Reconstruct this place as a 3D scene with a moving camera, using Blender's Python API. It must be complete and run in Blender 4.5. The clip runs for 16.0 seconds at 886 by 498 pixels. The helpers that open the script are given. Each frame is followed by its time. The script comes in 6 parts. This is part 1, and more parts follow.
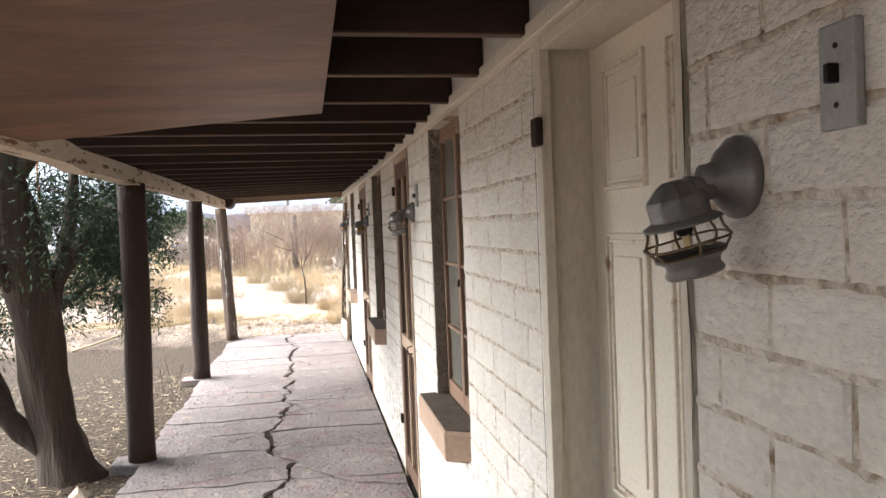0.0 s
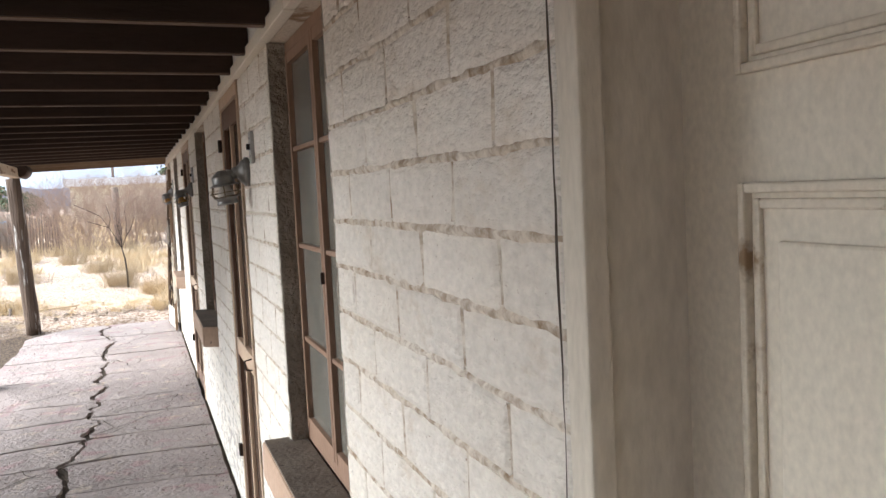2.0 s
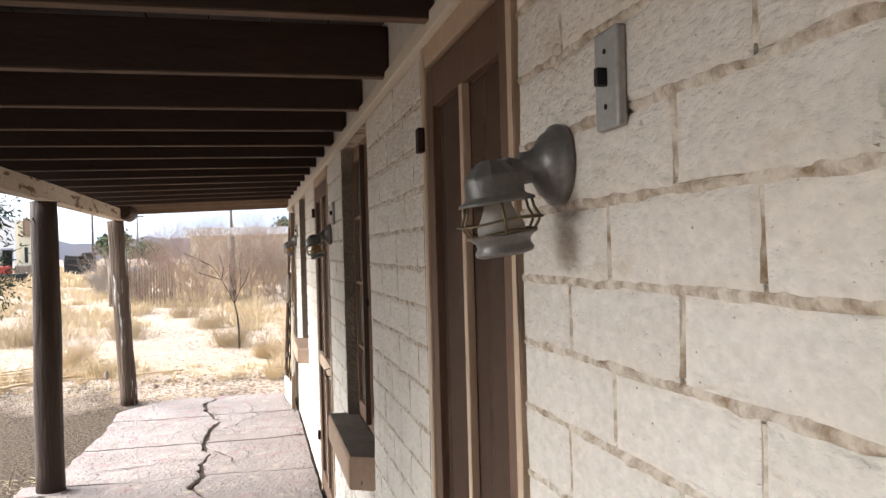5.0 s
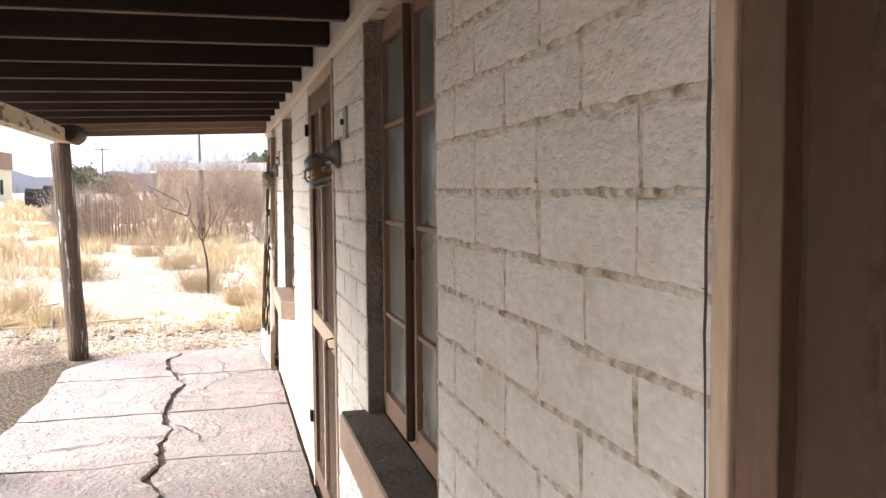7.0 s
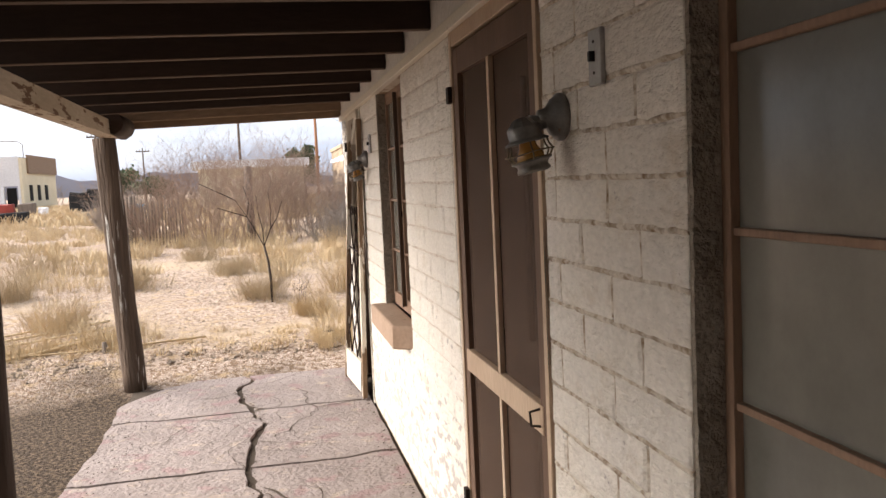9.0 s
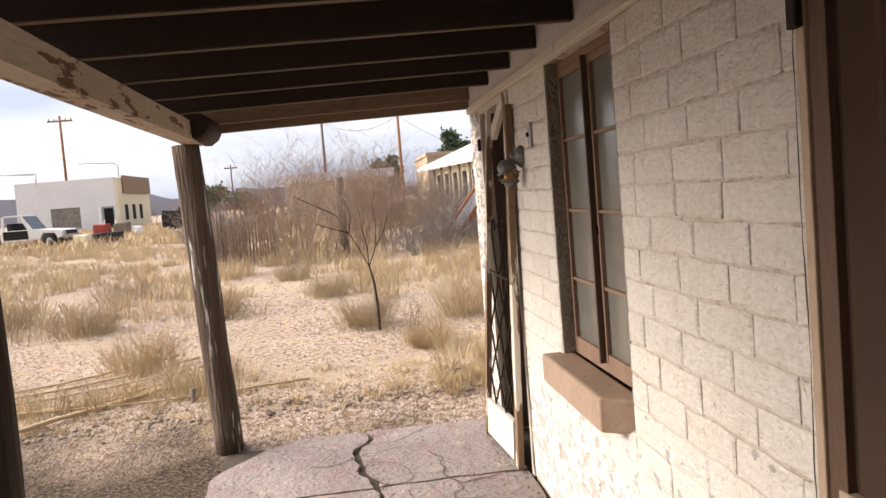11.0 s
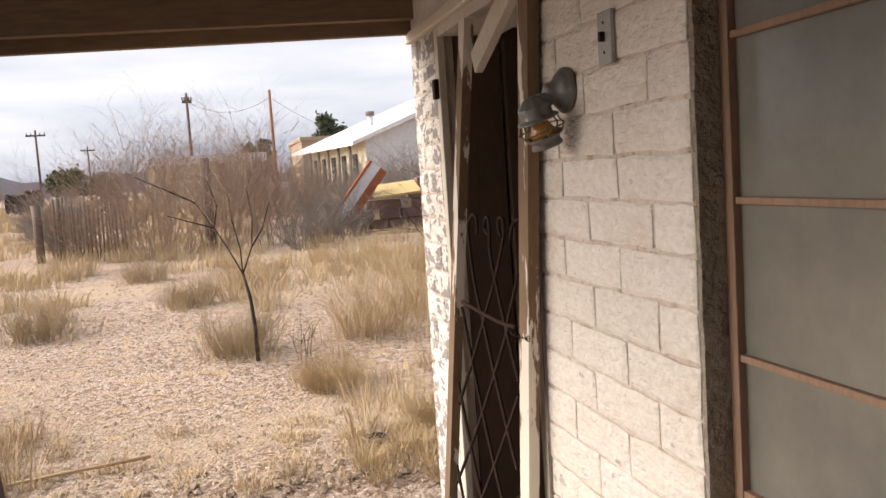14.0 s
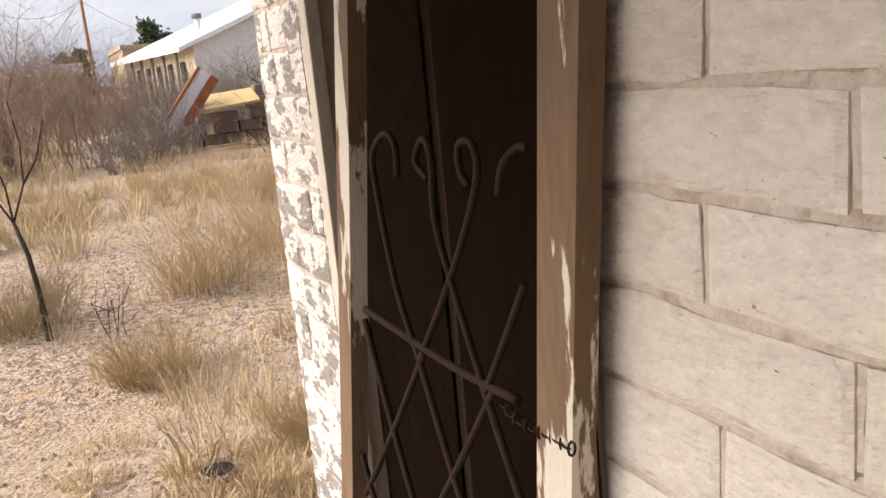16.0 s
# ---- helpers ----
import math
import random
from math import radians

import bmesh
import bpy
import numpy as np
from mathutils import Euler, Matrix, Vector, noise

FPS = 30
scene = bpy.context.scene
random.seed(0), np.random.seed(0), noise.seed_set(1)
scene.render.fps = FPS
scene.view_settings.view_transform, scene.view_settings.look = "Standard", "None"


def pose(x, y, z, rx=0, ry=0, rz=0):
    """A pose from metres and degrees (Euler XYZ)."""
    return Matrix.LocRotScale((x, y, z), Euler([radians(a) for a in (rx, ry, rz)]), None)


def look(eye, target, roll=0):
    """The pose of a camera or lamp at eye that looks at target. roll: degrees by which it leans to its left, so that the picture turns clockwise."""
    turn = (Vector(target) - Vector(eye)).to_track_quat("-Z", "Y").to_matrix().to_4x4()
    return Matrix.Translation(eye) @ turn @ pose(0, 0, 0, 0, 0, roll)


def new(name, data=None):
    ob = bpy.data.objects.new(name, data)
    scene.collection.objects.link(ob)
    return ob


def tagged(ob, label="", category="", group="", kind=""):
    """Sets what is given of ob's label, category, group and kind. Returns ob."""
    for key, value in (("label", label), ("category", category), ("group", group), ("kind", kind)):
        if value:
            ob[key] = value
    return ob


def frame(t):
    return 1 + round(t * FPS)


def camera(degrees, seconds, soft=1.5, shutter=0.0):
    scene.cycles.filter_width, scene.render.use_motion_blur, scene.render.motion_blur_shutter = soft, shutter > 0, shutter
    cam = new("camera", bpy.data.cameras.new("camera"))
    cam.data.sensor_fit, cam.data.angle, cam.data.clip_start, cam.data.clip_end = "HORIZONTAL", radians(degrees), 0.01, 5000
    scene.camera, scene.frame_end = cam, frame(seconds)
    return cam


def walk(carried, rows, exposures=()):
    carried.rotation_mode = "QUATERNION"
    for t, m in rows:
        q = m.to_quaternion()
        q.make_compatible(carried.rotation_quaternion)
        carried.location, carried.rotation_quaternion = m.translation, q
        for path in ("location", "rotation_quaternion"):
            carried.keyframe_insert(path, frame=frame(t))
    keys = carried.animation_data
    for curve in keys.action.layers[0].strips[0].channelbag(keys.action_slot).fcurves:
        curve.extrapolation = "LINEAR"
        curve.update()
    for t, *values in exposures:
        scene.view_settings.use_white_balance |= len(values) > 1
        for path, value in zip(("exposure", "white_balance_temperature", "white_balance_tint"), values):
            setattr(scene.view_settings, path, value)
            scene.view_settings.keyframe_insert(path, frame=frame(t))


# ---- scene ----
cam = camera(55.6, 16.0)
PATH = [
    (0, (-0.343, -0.263, 1.524), (-0.025, 1.711, 1.465), -2.2),
    (0.5, (-0.248, 0.065, 1.521), (0.282, 1.992, 1.46), -1.7),
    (1, (-0.145, 0.334, 1.52), (0.434, 2.247, 1.442), -1.8),
    (1.5, (-0.159, 0.632, 1.517), (0.461, 2.53, 1.418), -2.2),
    (2, (-0.179, 0.944, 1.499), (0.496, 2.821, 1.354), -2.9),
    (2.5, (-0.155, 1.293, 1.505), (0.416, 3.201, 1.325), -3.5),
    (3, (-0.202, 1.66, 1.464), (0.264, 3.593, 1.253), -2.5),
    (3.5, (-0.2, 2.008, 1.457), (0.267, 3.941, 1.243), -1.6),
    (4, (-0.162, 2.372, 1.499), (0.252, 4.327, 1.411), -2.7),
    (4.2, (-0.171, 2.51, 1.49), (0.224, 4.47, 1.455), -2.7),
    (6.3, (-0.191, 3.762, 1.488), (0.354, 5.686, 1.506), 0.5),
    (6.5, (-0.186, 3.893, 1.469), (0.375, 5.813, 1.458), 0.0),
    (7, (-0.211, 4.236, 1.447), (0.294, 6.166, 1.306), -0.4),
    (7.5, (-0.348, 4.573, 1.43), (0.091, 6.511, 1.205), -1.5),
    (8, (-0.401, 4.886, 1.426), (0.016, 6.83, 1.216), -2.8),
    (8.2, (-0.417, 5.005, 1.439), (0.003, 6.952, 1.253), -2.7),
    (10.3, (-0.597, 6.451, 1.462), (-0.199, 8.404, 1.306), -3.1),
    (10.5, (-0.633, 6.58, 1.465), (-0.238, 8.535, 1.31), -3.7),
    (11, (-0.638, 6.902, 1.466), (-0.415, 8.885, 1.331), -4.6),
    (11.5, (-0.702, 7.242, 1.461), (-0.709, 9.241, 1.393), -2.8),
    (12, (-0.727, 7.55, 1.473), (-0.654, 9.549, 1.427), -1.8),
    (12.5, (-0.656, 7.918, 1.447), (-0.408, 9.901, 1.369), -1.7),
    (13, (-0.689, 8.263, 1.421), (-0.321, 10.224, 1.292), -2.9),
    (13.5, (-0.71, 8.604, 1.421), (-0.231, 10.538, 1.242), -3.7),
    (14, (-0.606, 8.958, 1.436), (-0.091, 10.882, 1.251), -3.8),
    (14.5, (-0.565, 9.269, 1.434), (0.074, 11.157, 1.266), -4.4),
    (15, (-0.488, 9.587, 1.443), (0.328, 11.399, 1.224), -5.2),
    (15.5, (-0.335, 9.95, 1.413), (0.466, 11.751, 1.075), -4.9),
    (16, (-0.289, 10.307, 1.385), (0.534, 12.079, 0.957), -5.4),
]
walk(cam, [(t, look(eye, target, roll)) for t, eye, target, roll in PATH],
     exposures=[(0, 2.55, 5700, 6), (1.5, 2.5, 5600, 6), (2.5, 2.2, 5600, 5), (3, 2.1, 5700, 5), (4.2, 2.15, 5800, 5), (6.5, 2.65, 5900, 9), (7.0, 2.55, 5900, 9), (7.5, 1.95, 6200, 11), (8.2, 1.7, 6400, 11), (10.5, 1.55, 6500, 13), (12, 1.4, 6700, 14), (16, 1.25, 6600, 14)])

# ---------- world and sun: bright overcast ----------
world = bpy.data.worlds.new("sky")
scene.world = world
world.use_nodes = True
wn, wl = world.node_tree.nodes, world.node_tree.links
bg = wn["Background"]
sky = wn.new("ShaderNodeTexSky")
sky.sky_type, sky.sun_disc = 'NISHITA', False
sky.sun_elevation, sky.sun_rotation = radians(36), radians(-72)
sky.air_density, sky.dust_density = 1.0, 2.0
tc = wn.new("ShaderNodeTexCoord")
wmap = wn.new("ShaderNodeMapping")
wmap.inputs["Scale"].default_value = (1.2, 1.2, 7.0)
cl = wn.new("ShaderNodeTexNoise")
cl.inputs["Scale"].default_value, cl.inputs["Detail"].default_value = 1.8, 6.0
crange = wn.new("ShaderNodeValToRGB")
crange.color_ramp.elements[0].position, crange.color_ramp.elements[1].position = 0.38, 0.62
crange.color_ramp.elements[0].color = (5.0, 5.6, 6.9, 1)
crange.color_ramp.elements[1].color = (8.6, 8.7, 9.0, 1)
wmix = wn.new("ShaderNodeMix")
wmix.data_type = 'RGBA'
wmix.inputs[0].default_value = 0.85
wl.new(tc.outputs["Generated"], wmap.inputs[0])
wl.new(wmap.outputs[0], cl.inputs["Vector"])
wl.new(cl.outputs["Fac"], crange.inputs[0])
wl.new(sky.outputs[0], wmix.inputs[6])
wl.new(crange.outputs[0], wmix.inputs[7])
wl.new(wmix.outputs[2], bg.inputs["Color"])
bg.inputs["Strength"].default_value = 0.052

sun = new("sun", bpy.data.lights.new("sun", 'SUN'))
sun.data.energy, sun.data.angle, sun.data.color = 3.7, radians(66), (1.0, 0.91, 0.81)
sun.matrix_world = look((-6.6, 2.2, 5.0), (0, 0, 0))


# ---------- materials ----------
def material(name, base, other=None, scale=6.0, rough=0.8, bump=0.3, bump_scale=60.0, stretch=(1, 1, 1), metal=0.0,
             spots=None, spot_scale=20.0, spot_at=0.62, spot_soft=0.05, vary=0.0, spec=0.3, low=None, distance=0.004, specks=None):
    """Two-scale noise colour, optional spots of another colour (wear, stains), bump; all in world metres."""
    m = bpy.data.materials.new(name)
    m.use_nodes = True
    n, l = m.node_tree.nodes, m.node_tree.links
    p = n["Principled BSDF"]
    geo = n.new("ShaderNodeNewGeometry")
    mp = n.new("ShaderNodeMapping")
    mp.inputs["Scale"].default_value = stretch
    l.new(geo.outputs["Position"], mp.inputs[0])

    def noise_at(s, detail=5.0, r=0.55):
        t = n.new("ShaderNodeTexNoise")
        t.inputs["Scale"].default_value, t.inputs["Detail"].default_value, t.inputs["Roughness"].default_value = s, detail, r
        l.new(mp.outputs[0], t.inputs["Vector"])
        return t.outputs["Fac"]

    def ramp(value, lo, hi):
        r = n.new("ShaderNodeMapRange")
        r.inputs["From Min"].default_value, r.inputs["From Max"].default_value = lo, hi
        l.new(value, r.inputs["Value"])
        return r.outputs["Result"]

    def mix(f, a, b):
        x = n.new("ShaderNodeMix")
        x.data_type = 'RGBA'
        for v, i in ((f, 0), (a, 6), (b, 7)):
            if isinstance(v, (tuple, float)):
                x.inputs[i].default_value = (*v, 1) if isinstance(v, tuple) else v
            else:
                l.new(v, x.inputs[i])
        return x.outputs[2]

    other = other or tuple(c * 0.75 for c in base)
    col = mix(ramp(noise_at(scale), 0.3, 0.7), base, other)
    fine = noise_at(bump_scale, 4.0)
    col = mix(ramp(fine, 0.25, 1.3), col, tuple(c * 0.6 for c in other))
    if vary:
        info = n.new("ShaderNodeObjectInfo")
        hsv = n.new("ShaderNodeHueSaturation")
        l.new(ramp(info.outputs["Random"], 0, 1), hsv.inputs["Value"])
        hsv.inputs["Value"].default_value = 1
        rr = n.new("ShaderNodeMapRange")
        rr.inputs["To Min"].default_value, rr.inputs["To Max"].default_value = 1 - vary, 1 + vary * 0.6
        l.new(info.outputs["Random"], rr.inputs["Value"])
        l.new(rr.outputs["Result"], hsv.inputs["Value"])
        l.new(col, hsv.inputs["Color"])
        col = hsv.outputs["Color"]
    if spots:
        value = noise_at(spot_scale, 8.0, 0.6)
        if low:  # wear that is more frequent below a height
            sep = n.new("ShaderNodeSeparateXYZ")
            l.new(geo.outputs["Position"], sep.inputs[0])
            zz = n.new("ShaderNodeMapRange")
            zz.inputs["From Min"].default_value, zz.inputs["From Max"].default_value = low[0], low[1]
            zz.inputs["To Min"].default_value, zz.inputs["To Max"].default_value = low[2], 0.0
            l.new(sep.outputs["Z"], zz.inputs["Value"])
            add = n.new("ShaderNodeMath")
            l.new(value, add.inputs[0])
            l.new(zz.outputs["Result"], add.inputs[1])
            value = add.outputs[0]
        col = mix(ramp(value, spot_at, spot_at + spot_soft), col, spots)
    if specks:
        col = mix(ramp(noise_at(120.0, 3.0), 0.70, 0.76), col, specks)
        col = mix(ramp(noise_at(6.0, 7.0, 0.7), 0.56, 0.85), col, (0.52, 0.42, 0.30))
    l.new(col, p.inputs["Base Color"])
    p.inputs["Roughness"].default_value, p.inputs["Metallic"].default_value = rough, metal
    p.inputs["Specular IOR Level"].default_value = spec
    if bump:
        b = n.new("ShaderNodeBump")
        b.inputs["Strength"].default_value, b.inputs["Distance"].default_value = bump, distance
        both = n.new("ShaderNodeMath")
        both.operation = 'MULTIPLY_ADD'
        l.new(noise_at(bump_scale * 0.22, 4.0), both.inputs[0])
        both.inputs[1].default_value = 1.8
        l.new(fine, both.inputs[2])
        l.new(both.outputs[0], b.inputs["Height"])
        l.new(b.outputs[0], p.inputs["Normal"])
    return m


PAINT = material("painted_block", (0.84, 0.79, 0.72), (0.76, 0.70, 0.61), 2.5, 0.85, 1.0, 62, (1, 0.8, 1.5), distance=0.009, specks=(0.30, 0.21, 0.14),
                 spots=(0.46, 0.42, 0.38), spot_scale=14, spot_at=0.70, spot_soft=0.02, vary=0.05, low=(0.25, 1.1, 0.20))
PAINT_WORN = material("worn_painted_block", (0.84, 0.80, 0.74), (0.76, 0.71, 0.64), 2.5, 0.85, 1.0, 62, (1, 0.8, 1.5), distance=0.009,
                      spots=(0.30, 0.27, 0.25), spot_scale=17, spot_at=0.505, spot_soft=0.02, vary=0.05)
MORTAR = material("dirty_joint", (0.72, 0.65, 0.54), (0.58, 0.49, 0.37), 4, 0.95, 0.8, 90, distance=0.006,
                  spots=(0.27, 0.18, 0.105), spot_scale=11, spot_at=0.52, spot_soft=0.12)
SMEAR = material("painted_joint_with_dirt", (0.79, 0.73, 0.64), (0.66, 0.57, 0.45), 6, 0.95, 0.8, 90, distance=0.006,
                 spots=(0.25, 0.17, 0.10), spot_scale=38, spot_at=0.43, spot_soft=0.26)
# painted joints, base tone darkened to give the grooves their shade, plus dirt spots
SMEARPAINT = material("painted_joint_with_shade_tone", (0.74, 0.67, 0.59), (0.63, 0.54, 0.45), 6, 0.95, 0.9, 90, distance=0.008,
                      spots=(0.34, 0.245, 0.165), spot_scale=24, spot_at=0.52, spot_soft=0.2)
PLASTER = material("white_plaster", (0.80, 0.77, 0.72), (0.72, 0.67, 0.60), 3, 0.85, 0.6, 40, distance=0.006,
                   spots=(0.42, 0.36, 0.30), spot_scale=14, spot_at=0.69, spot_soft=0.02)
REVEAL = material("bare_cement", (0.40, 0.35, 0.285), (0.26, 0.22, 0.175), 8, 0.95, 1.0, 60, distance=0.02)
CREAM = material("cream_paint", (0.82, 0.755, 0.635), (0.80, 0.73, 0.605), 3, 0.5, 0.08, 120, (1, 1, 0.8),
                 spots=(0.36, 0.25, 0.15), spot_scale=13, spot_at=0.71, spot_soft=0.04)
STAINED = material("stained_cream_moulding", (0.80, 0.73, 0.61), (0.76, 0.68, 0.55), 3, 0.55, 0.2, 120, spots=(0.30, 0.205, 0.12), spot_scale=17, spot_at=0.585, spot_soft=0.10)
JAMB = material("weathered_cream_wood", (0.70, 0.64, 0.54), (0.64, 0.575, 0.475), 5, 0.75, 0.35, 90, (1, 1, 0.35),
                spots=(0.28, 0.19, 0.12), spot_scale=18, spot_at=0.70, spot_soft=0.02)
TAN = material("tan_painted_wood", (0.32, 0.205, 0.138), (0.235, 0.145, 0.096), 6, 0.7, 0.4, 90, (1, 1, 0.25),
               spots=(0.55, 0.46, 0.36), spot_scale=30, spot_at=0.72)
TANPALE = material("pale_tan_wood", (0.60, 0.46, 0.33), (0.50, 0.36, 0.25), 6, 0.7, 0.4, 90, (1, 1, 0.25),
                   spots=(0.25, 0.16, 0.1), spot_scale=30, spot_at=0.70)
SILL = material("brown_painted_sill", (0.47, 0.335, 0.245), (0.39, 0.27, 0.19), 6, 0.75, 0.4, 60,
                spots=(0.14, 0.11, 0.085), spot_scale=26, spot_at=0.66)
SILLDIRT = material("dusty_dark_dirt", (0.17, 0.135, 0.105), (0.115, 0.09, 0.07), 9, 0.95, 0.8, 80, spots=(0.045, 0.036, 0.03), spot_scale=38, spot_at=0.62, spot_soft=0.04)
RAFTER = material("dark_stained_rafter", (0.050, 0.029, 0.020), (0.030, 0.018, 0.012), 5, 0.7, 0.5, 70, (0.25, 1, 1))
# lighter brown that puts the light from below into the rafters' undersides
UNDERLIT = material("rafter_underside_lit_tone", (0.20, 0.135, 0.095), (0.10, 0.062, 0.043), 8, 0.85, 0.5, 70, (0.3, 1, 1), spots=(0.05, 0.03, 0.02), spot_scale=11, spot_at=0.58, spot_soft=0.1)
DECK = material("dark_roof_boards", (0.030, 0.019, 0.013), (0.02, 0.012, 0.009), 5, 0.8, 0.5, 50, (0.3, 1, 1))
BEAM = material("peeling_beam_paint", (0.62, 0.53, 0.42), (0.48, 0.39, 0.29), 5, 0.8, 0.7, 60, (1, 0.2, 1),
                spots=(0.16, 0.09, 0.05), spot_scale=18, spot_at=0.57, spot_soft=0.03)
FASCIA = material("brown_fascia_wood", (0.30, 0.21, 0.14), (0.20, 0.13, 0.08), 5, 0.8, 0.7, 60, (0.2, 1, 1))
# lighter patches in the colour give the sheet's highlights
PLY = material("warped_plywood", (0.22, 0.115, 0.066), (0.095, 0.046, 0.026), 2.6, 0.5, 0.3, 18, (0.7, 1.8, 1), spec=0.2,
               spots=(0.13, 0.06, 0.035), spot_scale=7, spot_at=0.70)
POST_DARK = material("dark_stained_post", (0.062, 0.038, 0.027), (0.035, 0.021, 0.015), 6, 0.75, 0.9, 55, (1, 1, 0.12), distance=0.008)
POST_GREY = material("weathered_grey_post", (0.21, 0.15, 0.11), (0.055, 0.036, 0.025), 14, 0.9, 1.0, 70, (1, 1, 0.07), distance=0.03,
                     spots=(0.56, 0.53, 0.49), spot_scale=18, spot_at=0.61, spot_soft=0.03)
SLAB = material("worn_concrete", (0.32, 0.272, 0.255), (0.235, 0.195, 0.18), 1.6, 0.85, 1.0, 38, distance=0.014, specks=(0.16, 0.12, 0.10),
                spots=(0.24, 0.17, 0.165), spot_scale=4.5, spot_at=0.57, spot_soft=0.05)
SOILJ = material("dirt_in_cracks", (0.085, 0.065, 0.048), None, 20, 1.0, 0.6, 120)
IRON = material("black_iron", (0.022, 0.017, 0.014), (0.040, 0.024, 0.017), 30, 0.8, 0.3, 200, metal=0.1)
RUSTIRON = material("rusted_iron", (0.024, 0.017, 0.014), (0.048, 0.028, 0.019), 40, 0.85, 0.3, 200, metal=0.0, spec=0.1)
LAMPGREY = material("grey_lamp_enamel", (0.245, 0.235, 0.22), (0.17, 0.16, 0.148), 9, 0.36, 0.15, 150,
                    spots=(0.20, 0.12, 0.075), spot_scale=28, spot_at=0.66, metal=0.25)
BRASS = material("tarnished_wire", (0.22, 0.17, 0.10), (0.15, 0.11, 0.07), 40, 0.45, 0.1, 200, metal=0.7)
AMBER = material("amber_glass_jar", (0.62, 0.34, 0.10), (0.50, 0.25, 0.07), 12, 0.25, 0.0)
PALEJAR = material("frosted_glass_jar", (0.55, 0.52, 0.46), (0.45, 0.42, 0.37), 12, 0.3, 0.0)
SOCKET = material("black_socket", (0.012, 0.012, 0.012), None, 20, 0.5, 0.0)
PLATE = material("grey_cover_plate", (0.44, 0.43, 0.41), (0.36, 0.35, 0.33), 20, 0.5, 0.15, 120, metal=0.2)
SCREENWOOD = material("dark_brown_screen_wood", (0.17, 0.10, 0.065), (0.12, 0.07, 0.045), 6, 0.7, 0.4, 90, (1, 1, 0.25))
SCREEN = material("rusty_screen_mesh", (0.15, 0.092, 0.06), (0.115, 0.07, 0.047), 3, 0.75, 0.5, 400, (1, 1, 3))
SCREEN.node_tree.nodes["Principled BSDF"].inputs["Alpha"].default_value = 0.5
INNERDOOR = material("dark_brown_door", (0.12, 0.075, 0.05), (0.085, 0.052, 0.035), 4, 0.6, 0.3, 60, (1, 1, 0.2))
BACKDOOR = material("faded_brown_door", (0.25, 0.17, 0.12), (0.19, 0.125, 0.088), 4, 0.6, 0.3, 60, (1, 1, 0.2))
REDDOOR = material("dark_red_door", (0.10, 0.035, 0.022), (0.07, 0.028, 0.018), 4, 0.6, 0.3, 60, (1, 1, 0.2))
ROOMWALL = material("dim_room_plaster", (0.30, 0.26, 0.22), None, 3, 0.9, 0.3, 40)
WOODBARE = material("bare_weathered_wood", (0.27, 0.18, 0.11), (0.17, 0.11, 0.065), 7, 0.8, 0.7, 80, (1, 1, 0.2),
                    spots=(0.68, 0.62, 0.52), spot_scale=9, spot_at=0.55, spot_soft=0.015)
BARK = material("shaggy_bark", (0.085, 0.062, 0.045), (0.05, 0.036, 0.027), 9, 0.95, 1.0, 45, (1, 1, 0.12), distance=0.02)
LEAF = material("juniper_foliage", (0.055, 0.085, 0.040), (0.030, 0.052, 0.022), 4, 0.8, 0)
PINE = material("far_evergreen", (0.095, 0.125, 0.065), (0.06, 0.085, 0.042), 1.5, 0.9, 0)
GRASS = material("dry_straw_grass", (0.68, 0.54, 0.345), (0.46, 0.35, 0.21), 3.0, 0.9, 0)
SAGE = material("grey_dry_shrub", (0.54, 0.43, 0.28), (0.40, 0.31, 0.195), 2.0, 0.9, 0)
TWIG = material("bare_red_brown_twigs", (0.43, 0.32, 0.25), (0.31, 0.225, 0.175), 0.6, 0.9, 0)
TWIGGREY = material("bare_grey_twigs", (0.38, 0.33, 0.285), (0.28, 0.24, 0.21), 0.6, 0.9, 0)
DARKTWIG = material("dark_sapling_bark", (0.06, 0.045, 0.036), (0.04, 0.03, 0.025), 10, 0.9, 0.3, 80)
CANE = material("dry_cane", (0.62, 0.49, 0.31), (0.50, 0.37, 0.22), 6, 0.8, 0.2, 100)
GREYWOOD = material("old_grey_wood", (0.22, 0.18, 0.145), (0.14, 0.11, 0.09), 6, 0.9, 0.6, 50, (1, 1, 0.2))
PEBBLE = material("pale_pebbles", (0.47, 0.375, 0.29), (0.30, 0.235, 0.175), 9, 0.95, 0.3, 60, vary=0.2)
POLEWOOD = material("utility_pole_wood", (0.32, 0.155, 0.075), (0.24, 0.115, 0.06), 2, 0.9, 0.3, 20)
POLEDARK = material("old_utility_pole", (0.13, 0.10, 0.08), None, 2, 0.9, 0.3, 20)
WHITEWALL = material("white_stucco", (0.72, 0.72, 0.72), (0.64, 0.64, 0.65), 0.5, 0.9, 0.2, 6)
CREAMWALL = material("cream_stucco", (0.74, 0.66, 0.48), (0.66, 0.58, 0.41), 0.6, 0.9, 0.2, 6)
TANWALL = material("tan_stucco", (0.47, 0.37, 0.26), (0.41, 0.32, 0.22), 0.6, 0.9, 0.2, 6)
METALROOF = material("white_metal_roof", (0.78, 0.79, 0.80), (0.68, 0.69, 0.70), 0.8, 0.5, 0.1, 8)
CARWHITE = material("dusty_white_car_paint", (0.74, 0.74, 0.73), (0.62, 0.61, 0.58), 1.5, 0.35, 0.0, spec=0.5)
BLACK = material("black_rubber", (0.020, 0.020, 0.021), None, 5, 0.8, 0.2, 40)
